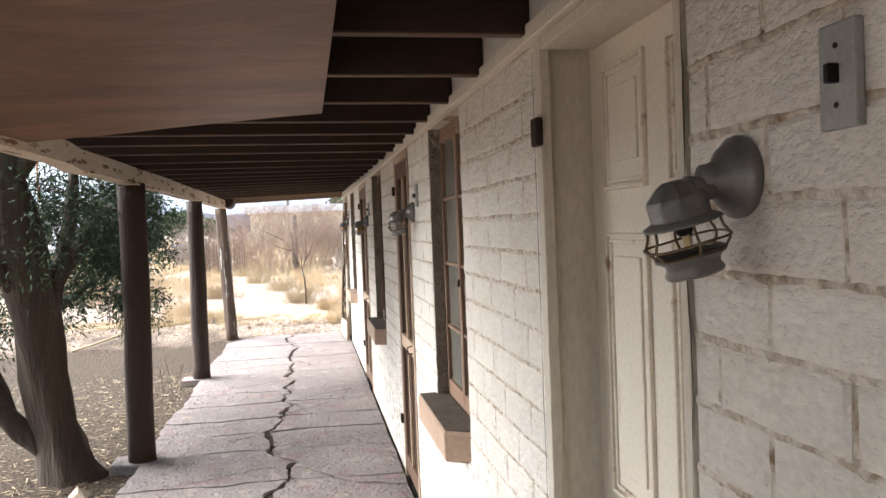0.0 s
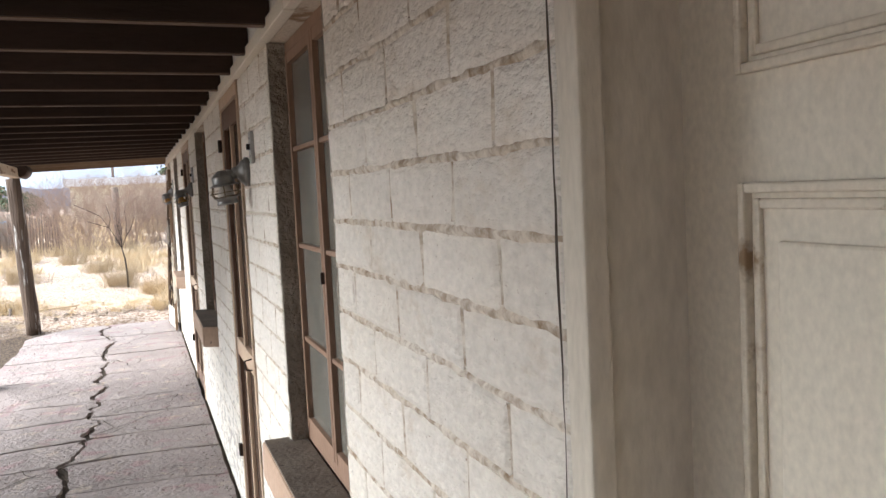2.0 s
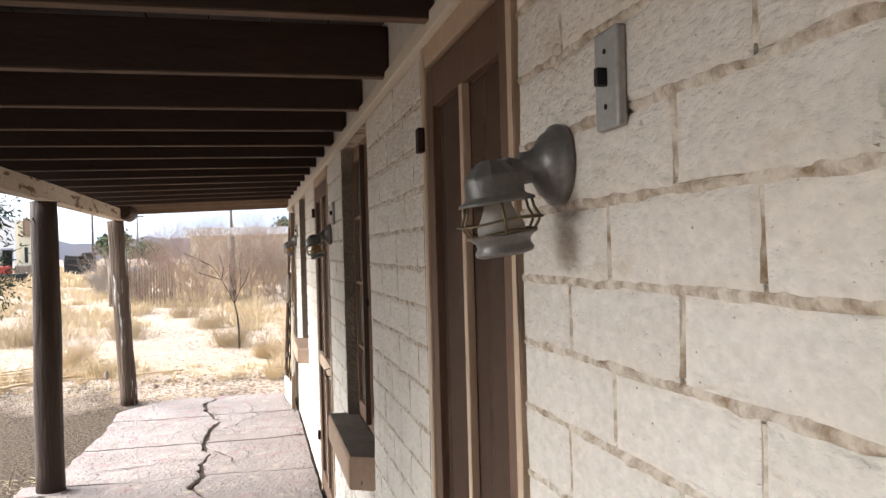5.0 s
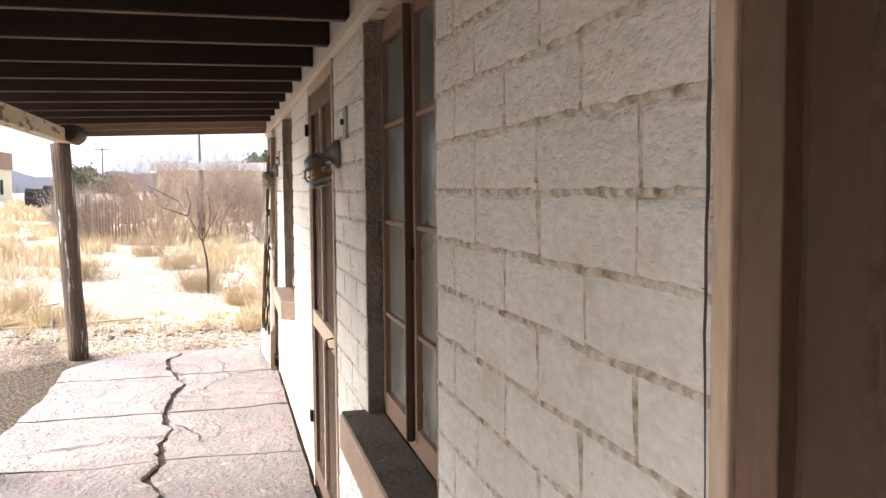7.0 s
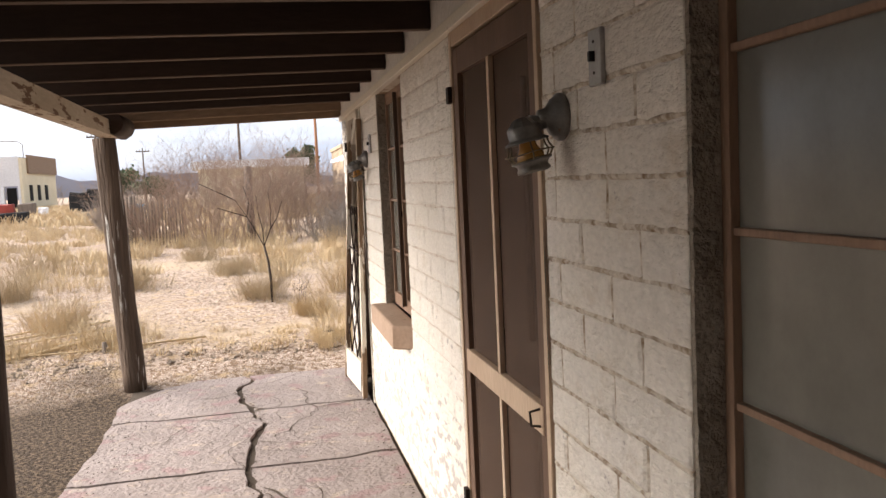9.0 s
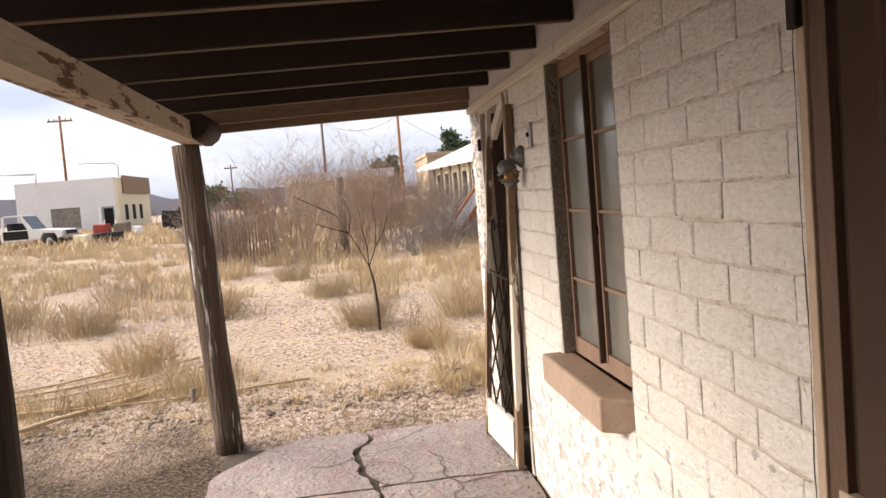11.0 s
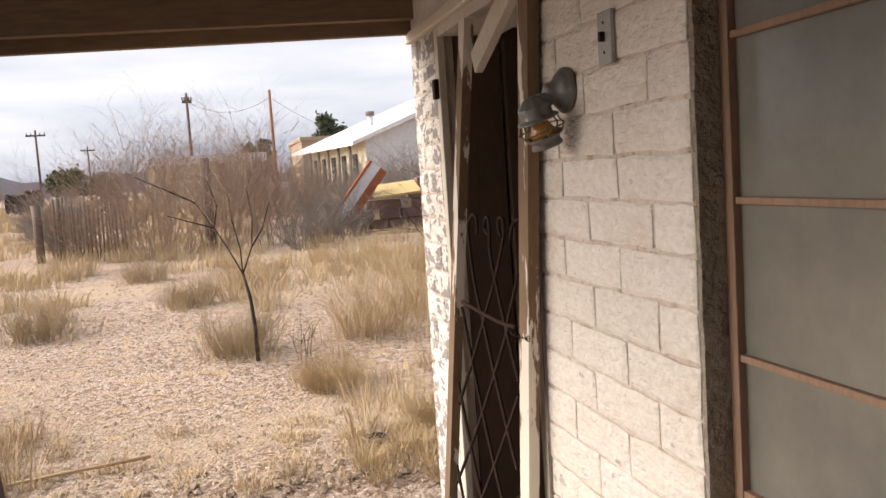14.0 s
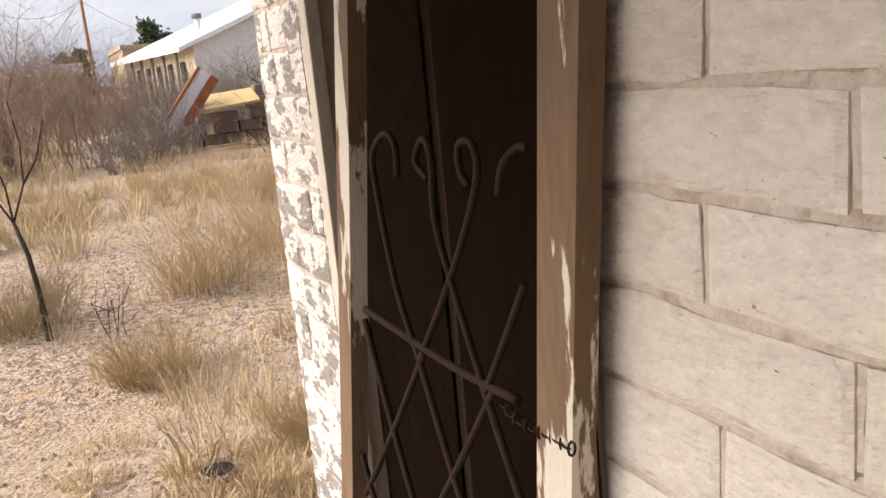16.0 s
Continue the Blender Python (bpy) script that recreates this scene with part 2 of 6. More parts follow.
CHROME = material("dull_chrome", (0.45, 0.45, 0.45), None, 5, 0.3, 0.0, metal=0.9)
CARGLASS = material("dark_car_glass", (0.07, 0.09, 0.10), None, 5, 0.12, 0.0, spec=0.6)
RED = material("faded_red_paint", (0.33, 0.055, 0.04), (0.24, 0.045, 0.035), 2, 0.6, 0.2, 20)
RUST = material("rusty_orange_steel", (0.34, 0.115, 0.045), (0.22, 0.075, 0.035), 4, 0.85, 0.4, 30)
BLUE = material("blue_tarp", (0.16, 0.36, 0.62), (0.22, 0.45, 0.70), 3, 0.6, 0.3, 8)
YELLOW = material("yellow_sheet", (0.62, 0.48, 0.23), (0.54, 0.41, 0.19), 3, 0.8, 0.2, 20)
PINKBLOCK = material("pinkish_concrete_block", (0.30, 0.20, 0.165), (0.22, 0.15, 0.13), 3, 0.95, 0.6, 30, vary=0.25)
STONEWALL = material("stone_infill", (0.30, 0.27, 0.24), (0.17, 0.15, 0.13), 2.5, 0.95, 0.5, 6)
# distance haze is put into the hills' blue-grey colour
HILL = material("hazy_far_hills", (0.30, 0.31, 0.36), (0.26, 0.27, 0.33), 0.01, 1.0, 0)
# near-black for flat panels, puts the shade inside openings into colour
DARKFILL = material("opening_shade_black", (0.015, 0.014, 0.013), None, 3, 0.9, 0)

# dusty window glass: a film of grime over glass
DUSTGLASS = bpy.data.materials.new("dusty_frosted_glass")
DUSTGLASS.use_nodes = True
gn, gl = DUSTGLASS.node_tree.nodes, DUSTGLASS.node_tree.links
gp = gn["Principled BSDF"]
ggeo = gn.new("ShaderNodeNewGeometry")
gno = gn.new("ShaderNodeTexNoise")
gno.inputs["Scale"].default_value, gno.inputs["Detail"].default_value, gno.inputs["Roughness"].default_value = 2.2, 11.0, 0.68
grp = gn.new("ShaderNodeValToRGB")
grp.color_ramp.elements[0].position, grp.color_ramp.elements[1].position = 0.3, 0.75
grp.color_ramp.elements[0].color, grp.color_ramp.elements[1].color = (0.15, 0.145, 0.125, 1), (0.29, 0.275, 0.235, 1)
gl.new(ggeo.outputs["Position"], gno.inputs["Vector"])
gl.new(gno.outputs["Fac"], grp.inputs[0])
gl.new(grp.outputs[0], gp.inputs["Base Color"])
gp.inputs["Roughness"].default_value = 0.22
gp.inputs["Transmission Weight"].default_value = 0.25
gp.inputs["IOR"].default_value = 1.45

# ground: pale gravelly sand, juniper leaf litter, darker brown carried on beside the slab
GROUND = bpy.data.materials.new("sandy_ground")
GROUND.use_nodes = True
n, l = GROUND.node_tree.nodes, GROUND.node_tree.links
p = n["Principled BSDF"]
geo = n.new("ShaderNodeNewGeometry")


def ground_noise(s, d=6.0):
    t = n.new("ShaderNodeTexNoise")
    t.inputs["Scale"].default_value, t.inputs["Detail"].default_value = s, d
    l.new(geo.outputs["Position"], t.inputs["Vector"])
    return t.outputs["Fac"]


def ground_ramp(v, lo, hi):
    r = n.new("ShaderNodeMapRange")
    r.inputs["From Min"].default_value, r.inputs["From Max"].default_value = lo, hi
    l.new(v, r.inputs["Value"])
    return r.outputs["Result"]


def ground_mix(f, a, b):
    x = n.new("ShaderNodeMix")
    x.data_type = 'RGBA'
    for v, i in ((f, 0), (a, 6), (b, 7)):
        if isinstance(v, tuple):
            x.inputs[i].default_value = (*v, 1)
        else:
            l.new(v, x.inputs[i])
    return x.outputs[2]


gc = ground_mix(ground_ramp(ground_noise(0.8), 0.35, 0.65), (0.44, 0.355, 0.295), (0.36, 0.285, 0.23))
gc = ground_mix(ground_ramp(ground_noise(24, 6), 0.44, 0.58), gc, (0.21, 0.145, 0.10))
gc = ground_mix(ground_ramp(ground_noise(55, 3), 0.58, 0.66), gc, (0.58, 0.50, 0.43))
gc = ground_mix(ground_ramp(ground_noise(0.35), 0.52, 0.62), gc, (0.40, 0.315, 0.23))
gc = ground_mix(ground_ramp(ground_noise(7, 6), 0.55, 0.68), gc, (0.41, 0.305, 0.195))
vd = n.new("ShaderNodeVectorMath")
vd.operation = 'DISTANCE'
vd.inputs[1].default_value = (-2.9, 7.7, 0)
l.new(geo.outputs["Position"], vd.inputs[0])
lit = n.new("ShaderNodeMath")
lit.operation = 'MULTIPLY_ADD'
l.new(ground_noise(1.6), lit.inputs[0])
lit.inputs[1].default_value = 2.0
l.new(vd.outputs["Value"], lit.inputs[2])
lf = ground_ramp(lit.outputs[0], 6.1, 5.3)
litter = ground_mix(ground_ramp(ground_noise(35, 5), 0.4, 0.65), (0.045, 0.034, 0.026), (0.135, 0.10, 0.07))
l.new(ground_mix(lf, gc, litter), p.inputs["Base Color"])
p.inputs["Roughness"].default_value, p.inputs["Specular IOR Level"].default_value = 1.0, 0.1
gb = n.new("ShaderNodeBump")
gb.inputs["Strength"].default_value, gb.inputs["Distance"].default_value = 1.0, 0.03
l.new(ground_noise(48, 7), gb.inputs["Height"])
l.new(gb.outputs[0], p.inputs["Normal"])


# ---------- mesh helpers ----------
rnd = random.Random(7)
rng = np.random.default_rng(11)


def box(bm, x0, x1, y0, y1, z0, z1, bevel=0.0, m=None):
    r = bmesh.ops.create_cube(bm, size=1.0)
    vs = r["verts"]
    for v in vs:
        v.co = Vector(((x0, x1)[v.co.x > 0], (y0, y1)[v.co.y > 0], (z0, z1)[v.co.z > 0]))
    if bevel:
        es = list({e for v in vs for e in v.link_edges})
        q = bmesh.ops.bevel(bm, geom=es, offset=bevel, segments=2, affect='EDGES', profile=0.5)
        vs = list({v for f in q["faces"] for v in f.verts} | {v for v in vs if v.is_valid})
    if m:
        bmesh.ops.transform(bm, matrix=m, verts=vs)
    return vs


def tube(bm, pts, radii, sides=8, cap=True):
    """A tapered tube along points."""
    rings = []
    pts = [Vector(q) for q in pts]
    for i, q in enumerate(pts):
        d = (pts[min(i + 1, len(pts) - 1)] - pts[max(i - 1, 0)]).normalized()
        a = d.orthogonal().normalized() if i == 0 else (side - d * side.dot(d)).normalized()
        side = a
        b = d.cross(a)
        r = radii[i] if isinstance(radii, (list, tuple)) else radii
        rings.append([bm.verts.new(q + (a * math.cos(k * 2 * math.pi / sides) + b * math.sin(k * 2 * math.pi / sides)) * r) for k in range(sides)])
    for r0, r1 in zip(rings, rings[1:]):
        for k in range(sides):
            bm.faces.new((r0[k], r0[(k + 1) % sides], r1[(k + 1) % sides], r1[k])).smooth = True
    if cap:
        bm.faces.new(list(reversed(rings[0])))
        bm.faces.new(rings[-1])


def spun(bm, profile, m, sides=20):
    """A lathe shape: profile of (radius, height) turned round z, placed by m."""
    rings = []
    for r, h in profile:
        rings.append([bm.verts.new(m @ Vector((r * math.cos(k * 2 * math.pi / sides), r * math.sin(k * 2 * math.pi / sides), h))) for k in range(sides)])
    for r0, r1 in zip(rings, rings[1:]):
        for k in range(sides):
            bm.faces.new((r0[k], r0[(k + 1) % sides], r1[(k + 1) % sides], r1[k])).smooth = True


def obj(name, bm, mat):
    me = bpy.data.meshes.new(name)
    bmesh.ops.recalc_face_normals(bm, faces=bm.faces)
    bm.to_mesh(me)
    bm.free()
    me.materials.append(mat)
    return new(name, me)


def part(name, bm, mat, parent, label=""):
    ob = obj(name, bm, mat)
    ob.parent = parent
    return tagged(ob, label) if label else ob


def mesh_from(name, verts, faces, mat):
    me = bpy.data.meshes.new(name)
    me.from_pydata(verts if isinstance(verts, list) else verts.tolist(), [], faces if isinstance(faces, list) else faces.tolist())
    me.materials.append(mat)
    return new(name, me)


def boxed(name, mat, *boxes, bevel=0.0):
    bm = bmesh.new()
    for b in boxes:
        box(bm, *b, bevel=bevel)
    return obj(name, bm, mat)


def thing(name, x, y, z, label, category, group="", rz=0):
    ob = new(name)
    ob.matrix_world = pose(x, y, z, 0, 0, rz)
    ob.empty_display_size = 0.1
    return tagged(ob, label, category, group)


def under(ob, parent):
    """Children are modelled in world places; keep them there."""
    ob.parent = parent
    ob.matrix_parent_inverse = parent.matrix_world.inverted()
    return ob


def wpart(name, mat, parent, *boxes, bevel=0.0, label=""):
    ob = under(boxed(name, mat, *boxes, bevel=bevel), parent)
    return tagged(ob, label) if label else ob


def smooth(u):
    u = min(1, max(0, u))
    return u * u * (3 - 2 * u)


def gz(x, y):
    """The ground's height."""
    s = -0.06 + 0.20 * smooth((y - 11.8) / 1.0) + 0.14 * smooth((y - 13) / 5)
    return s + 0.03 * noise.noise((x * 0.5, y * 0.5, 0)) * smooth((y - 12.4) / 2)


FACE = 0.205           # the wall's outer face
DOORS = [(0.88, 1.66), (4.20, 4.88), (7.44, 8.36), (11.01, 11.90)]
WINDOWS = [(2.675, 3.45), (5.88, 6.755), (9.415, 10.265)]
TOP, SILLZ, DTOP = 1.945, 0.76, 1.945
WEND = 12.28

# ---------- structure ----------
GX = sorted(set([-900, -400, -200, -120, -80, -60, -45, -35] + [round(-28 + 0.7 * i, 2) for i in range(60)] + [16, 20, 26, 35, 50, 80, 150, 400, 900]))
GY = sorted(set([-60, -30, -15, -8, -5] + [round(-3 + 0.35 * i, 2) for i in range(96)] + [32, 34, 37, 41, 46, 52, 60, 70, 85, 110, 150, 220, 400, 900, 1800]))
gv = [(x, y, gz(x, y)) for y in GY for x in GX]
gf = [(j * len(GX) + i, j * len(GX) + i + 1, (j + 1) * len(GX) + i + 1, (j + 1) * len(GX) + i) for j in range(len(GY) - 1) for i in range(len(GX) - 1)
      if not (-1.3 < GX[i] and GX[i + 1] < 4 and GY[j + 1] < 11.6 and GY[j] > -2.4)]
ground = tagged(mesh_from("ground", gv, gf, GROUND), "pale gravelly desert sand with dry litter", "ground", kind="structure")
for f in ground.data.polygons:
    f.use_smooth = True

# the porch floor: broken slabs over dirt
floor_bed = tagged(boxed("floor_bed", SOILJ, (-1.47, 3.6, -2.5, 12.2, -0.2, -0.022)), "dark dirt bed under the broken porch slab", "floor", kind="structure")
floor = tagged(boxed("floor", SLAB, (0.43, 3.6, -2.5, 12.26, -0.02, 0.0)), "cracked worn concrete porch floor", "floor", kind="structure")


def crack_x(y):
    return -0.60 + 0.20 * noise.noise((y * 0.9, 3.1, 0)) + 0.12 * noise.noise((y * 3.3, 9, 0)) + 0.05 * noise.noise((y * 11, 5, 0))


def edge_x(y):
    return -1.50 + 0.05 * noise.noise((y * 1.1, 7.7, 0)) + 0.025 * noise.noise((y * 5, 1.7, 0)) + (0.32 * smooth((y - 11.45) / 0.7))


JOINTS = [-2.5, -1.1, 0.2, 1.45, 2.6, 3.6, 4.3, 4.9, 5.66, 6.22, 6.72, 7.3, 7.85, 8.90, 9.95, 11.1, 12.42]


def joint_y(k, x):
    if k == len(JOINTS) - 1:
        return 12.38 + 0.06 * noise.noise((x * 3, 0, 4)) - 0.42 * smooth((-0.55 - x) / 0.9)
    return JOINTS[k] + 0.10 * noise.noise((x * 1.3, k * 5.1, 0)) + 0.03 * noise.noise((x * 6, k * 3.3, 2))


def gap_at(a, b):
    return (1.7 if b == 2 else 1.0) * 0.007 + (0.036 if b == 2 else 0.020) * max(0.0, noise.noise((a * 2.7, b, 8)) + 0.2) + 0.006 * noise.noise((a * 19, b, 3))


for k in range(len(JOINTS) - 1):
    for side in (0, 1):
        outline = []
        mid0, mid1 = JOINTS[k], JOINTS[k + 1]
        N = 16
        xs0 = [(edge_x(mid0), crack_x(mid0)), (crack_x(mid0), 0.185)][side]
        xs1 = [(edge_x(mid1), crack_x(mid1)), (crack_x(mid1), 0.185)][side]
        for i in range(N):
            x = xs0[0] + (xs0[1] - xs0[0]) * i / N
            outline.append((x + (gap_at(mid0, 1) if side and i == 0 else 0), joint_y(k, x) + gap_at(x, k)))
        y0, y1 = joint_y(k, xs0[1]), joint_y(k + 1, xs1[1])
        for i in range(N):
            y = y0 + (y1 - y0) * i / N
            x = (crack_x(y) - gap_at(y, 2)) if side == 0 else 0.185 + 0.008 * noise.noise((y * 4, 0, 0))
            outline.append((x, y + (0.012 if i == 0 else 0)))
        for i in range(N):
            x = xs1[1] + (xs1[0] - xs1[1]) * i / N
            outline.append((x - (gap_at(mid1, 2) if side == 0 and i == 0 else 0), joint_y(k + 1, x) - gap_at(x, k + 9)))
        y0, y1 = joint_y(k + 1, xs1[0]), joint_y(k, xs0[0])
        for i in range(N):
            y = y0 + (y1 - y0) * i / N
            x = edge_x(y) if side == 0 else crack_x(y) + gap_at(y, 2)
            outline.append((x, y - (0.012 if i == 0 else 0)))
        bm = bmesh.new()
        dz, tx, ty = rnd.uniform(-0.003, 0.001), rnd.uniform(-0.002, 0.002), rnd.uniform(-0.002, 0.002)
        cx, cy = sum(q[0] for q in outline) / len(outline), sum(q[1] for q in outline) / len(outline)
        top = [bm.verts.new((x, y, dz + tx * (x - cx) + ty * (y - cy))) for x, y in outline]
        low = [bm.verts.new((x, y, -0.12)) for x, y in outline]
        bm.faces.new(top)
        for i in range(len(top)):
            bm.faces.new((top[i], low[i], low[(i + 1) % len(top)], top[(i + 1) % len(top)]))
        part("slab_piece", bm, SLAB, floor)

# dark ribbons laid on the slab for side cracks, and debris
def ribbon(V, F, pts, width):
    k = len(V)
    for i, (x, y) in enumerate(pts):
        x2, y2 = pts[min(i + 1, len(pts) - 1)]
        x1, y1 = pts[max(i - 1, 0)]
        dx, dy = x2 - x1, y2 - y1
        q = math.hypot(dx, dy) or 1
        w = width * (0.25 + 0.9 * abs(noise.noise((x * 5, y * 5, 2)))) * (0.3 if i in (0, len(pts) - 1) else 1)
        V += [(x - dy / q * w, y + dx / q * w, 0.0045), (x + dy / q * w, y - dx / q * w, 0.0045)]
        if i:
            F.append((k + 2 * i - 2, k + 2 * i - 1, k + 2 * i + 1, k + 2 * i))


V, F = [], []
for xa, ya, xb, yb in ((-0.6, 7.3, 0.0, 7.75), (0.0, 7.75, -0.1, 7.2), (-0.1, 7.2, -0.55, 6.85), (-0.5, 6.3, -1.05, 5.9), (-0.6, 5.2, -1.3, 5.0), (-0.5, 5.2, -0.1, 4.75), (-0.1, 4.75, 0.16, 4.7),
                       (-0.45, 10.4, -0.2, 11.0), (-0.2, 11.0, 0.15, 11.1), (-0.55, 10.9, -1.1, 11.05), (-0.62, 9.4, -1.4, 9.2), (-1.0, 11.5, -0.4, 11.75), (-0.2, 11.0, -0.3, 11.6), (-0.7, 3.9, -1.2, 4.2),
                       (-0.45, 3.9, 0.1, 4.1), (-0.6, 8.3, -1.1, 8.1), (-0.9, 6.6, -1.4, 6.3), (-0.55, 9.6, -0.35, 9.2)):
    pts = []
    for i in range(25):
        u = i / 24
        x, y = xa + (xb - xa) * u, ya + (yb - ya) * u
        pts.append((x + 0.09 * noise.noise((x * 3, y * 3, 1)) + 0.03 * noise.noise((x * 12, y * 12, 4)), y + 0.09 * noise.noise((x * 3, y * 3, 7)) + 0.03 * noise.noise((x * 12, y * 12, 9))))
    ribbon(V, F, pts, 0.009)
for _ in range(46):
    y = rnd.uniform(2.2, 12.0)
    x, a = (crack_x(y), rnd.choice((rnd.gauss(0.2, 0.5), math.pi + rnd.gauss(0.2, 0.5)))) if rnd.random() < 0.6 else (rnd.uniform(-1.3, 0.1), rnd.uniform(0, 6.3))
    pts = []
    for i in range(rnd.randint(8, 22)):
        if not -1.4 < x < 0.16:
            break
        pts.append((x, y))
        a += rnd.gauss(0, 0.35)
        x, y = x + 0.035 * math.cos(a), y + 0.035 * math.sin(a)
    if len(pts) > 4:
        ribbon(V, F, pts, rnd.uniform(0.003, 0.0065))
tagged(mesh_from("soil_in_cracks", V, F, SOILJ), "dark ribbons laid on the slab in place of fine cracks", "crack", kind="stuff")
V, F = [], []
for _ in range(2600):
    u = rnd.random()
    x = 0.17 - abs(rnd.gauss(0, 0.05)) if u < 0.25 else (-1.45 + abs(rnd.gauss(0, 0.18)) if u < 0.6 else rnd.uniform(-1.4, 0.15))
    y = rnd.uniform(2.5, 12)
    if u > 0.72:
        x = crack_x(y) + rnd.gauss(0, 0.025)
    a, r1, r2 = rnd.uniform(0, 6.3), rnd.uniform(0.002, 0.011), rnd.uniform(0.0015, 0.005)
    c, q = math.cos(a), math.sin(a)
    k = len(V)
    V += [(x + c * r1, y + q * r1, 0.004), (x - q * r2, y + c * r2, 0.004), (x - c * r1, y - q * r1, 0.004), (x + q * r2, y - c * r2, 0.004), (x, y, 0.004 + r2)]
    F += [(k, k + 1, k + 4), (k + 1, k + 2, k + 4), (k + 2, k + 3, k + 4), (k + 3, k, k + 4)]
tagged(mesh_from("porch_debris", V, F, SOILJ), "crumbs of dirt and bark on the slab", "debris", kind="stuff")

# the long wall with its openings
cuts = sorted([(a, b, 'd') for a, b in DOORS] + [(a, b, 'w') for a, b in WINDOWS])
pieces, y = [], -2.5
CORE = FACE + 0.005
for a, b, kind in cuts:
    pieces.append((CORE, 0.43, y, a, -0.1, DTOP))
    if kind == 'w':
        pieces.append((CORE, 0.43, a, b, -0.1, 0.66))
    y = b
pieces.append((CORE, 0.43, y, WEND - 0.008, -0.1, DTOP))
pieces.append((CORE, 0.43, -2.5, WEND - 0.008, DTOP, 2.20))
wall = tagged(boxed("wall_east", MORTAR, *pieces), "white painted block wall with dirty joints", "wall", kind="structure")
wall_north = tagged(boxed("wall_north", PAINT, (0.43, 4.0, WEND - 0.25, WEND - 0.006, -0.1, 2.2)), "white painted end wall", "wall", kind="structure")
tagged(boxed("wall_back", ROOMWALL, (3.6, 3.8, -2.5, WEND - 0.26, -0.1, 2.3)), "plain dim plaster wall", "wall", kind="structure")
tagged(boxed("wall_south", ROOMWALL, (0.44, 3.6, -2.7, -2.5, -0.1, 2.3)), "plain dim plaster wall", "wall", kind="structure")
# unseen wall added behind the start to keep light out of the porch
tagged(boxed("wall_porch_end", ROOMWALL, (-1.75, 0.42, -2.66, -2.52, -0.1, 2.2)), "plain plaster wall, added unseen, closing and shading the porch end", "wall", kind="structure")
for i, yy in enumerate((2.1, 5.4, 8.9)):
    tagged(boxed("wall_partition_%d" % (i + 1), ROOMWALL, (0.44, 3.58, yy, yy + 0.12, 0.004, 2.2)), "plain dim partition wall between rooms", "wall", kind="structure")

# trim along the wall's top
tb = bmesh.new()
for i in range(30):
    ya, yb = -2.5 + i * 0.5, min(-2.5 + (i + 1) * 0.5, WEND)
    if ya < WEND:
        j = 0.004 * noise.noise((i * 1.7, 0, 0))
        box(tb, FACE - 0.022 + j, FACE + 0.009, ya, yb - 0.002, 1.945 + j, 1.985 + j, 0.003)
trim = tagged(obj("trim", tb, CREAM), "cream painted ledge board along the wall top", "trim", kind="structure")
tagged(boxed("trim_upper", PLASTER, (FACE - 0.008, FACE + 0.009, -2.5, WEND, 1.988, 2.14)), "rough plaster band above the ledge", "trim", kind="structure")

# roof over the porch
RAFTERS = [-2.1, -1.56, -1.02, -0.48, 0.06, 0.60, 1.13, 1.665, 2.195, 2.735, 3.265, 3.735, 4.19, 4.70, 5.31, 5.89, 6.42, 6.94, 7.46, 8.05, 8.62, 9.19, 9.75, 10.31, 10.86, 11.46]


def roof_z(x, y):
    """The underside of the rafters: it rises a little along the wall and falls towards the beam."""
    at_wall = 1.965 + 0.068 * smooth((y - 3.5) / 8.5)
    u = (FACE - x) / 1.7
    return at_wall * (1 - u) + 1.985 * u


cb = bmesh.new()
for i in range(12):
    xa, xb = -1.75 + i * 0.163, -1.75 + (i + 1) * 0.163 - 0.006
    vs = box(cb, xa, xb, -2.6, 12.36, 0, 0.02)
    for v in vs:
        v.co.z += roof_z(v.co.x, v.co.y) + 0.142
ceiling = tagged(obj("ceiling", cb, DECK), "dark stained porch roof boards", "ceiling", kind="structure")
for yy in RAFTERS:
    bm = bmesh.new()
    vs = box(bm, -1.70, FACE - 0.01, yy, yy + 0.045 + rnd.uniform(-0.004, 0.006), 0, 0.138, 0.004)
    skew = rnd.uniform(-0.012, 0.012)
    for v in vs:
        v.co.z += roof_z(v.co.x, v.co.y) + rnd.uniform(-0.001, 0.001)
        v.co.y += skew * (v.co.x + 0.6)
    rafter = part("rafter", bm, RAFTER, ceiling, "dark stained rafter")
    # thin strip whose paler colour stands for the lit lower face
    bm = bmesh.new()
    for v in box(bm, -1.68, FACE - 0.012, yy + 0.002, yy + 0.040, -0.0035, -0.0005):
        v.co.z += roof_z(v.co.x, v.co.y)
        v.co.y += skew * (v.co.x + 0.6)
    part("worn_underside", bm, UNDERLIT, rafter, "lighter brown underside, light from below put into its colour")
roofm = boxed("roof", METALROOF, (-1.85, 4.1, -2.8, 12.42, 2.235, 2.27))
tagged(roofm, "plain flat roof over porch and rooms", "roof", kind="structure")
bm = bmesh.new()
for v in box(bm, -1.62, FACE + 0.0, 12.17, 12.215, -0.005, 0.13, 0.004):
    v.co.z += roof_z(v.co.x, v.co.y)
part("end_rafter", bm, FASCIA, ceiling, "weathered brown end board of the porch roof")
bm = bmesh.new()
for v in box(bm, -1.62, FACE + 0.0, 12.225, 12.26, -0.055, 0.13, 0.004):
    v.co.z += roof_z(v.co.x, v.co.y)
part("fascia", bm, FASCIA, ceiling, "weathered brown fascia board")

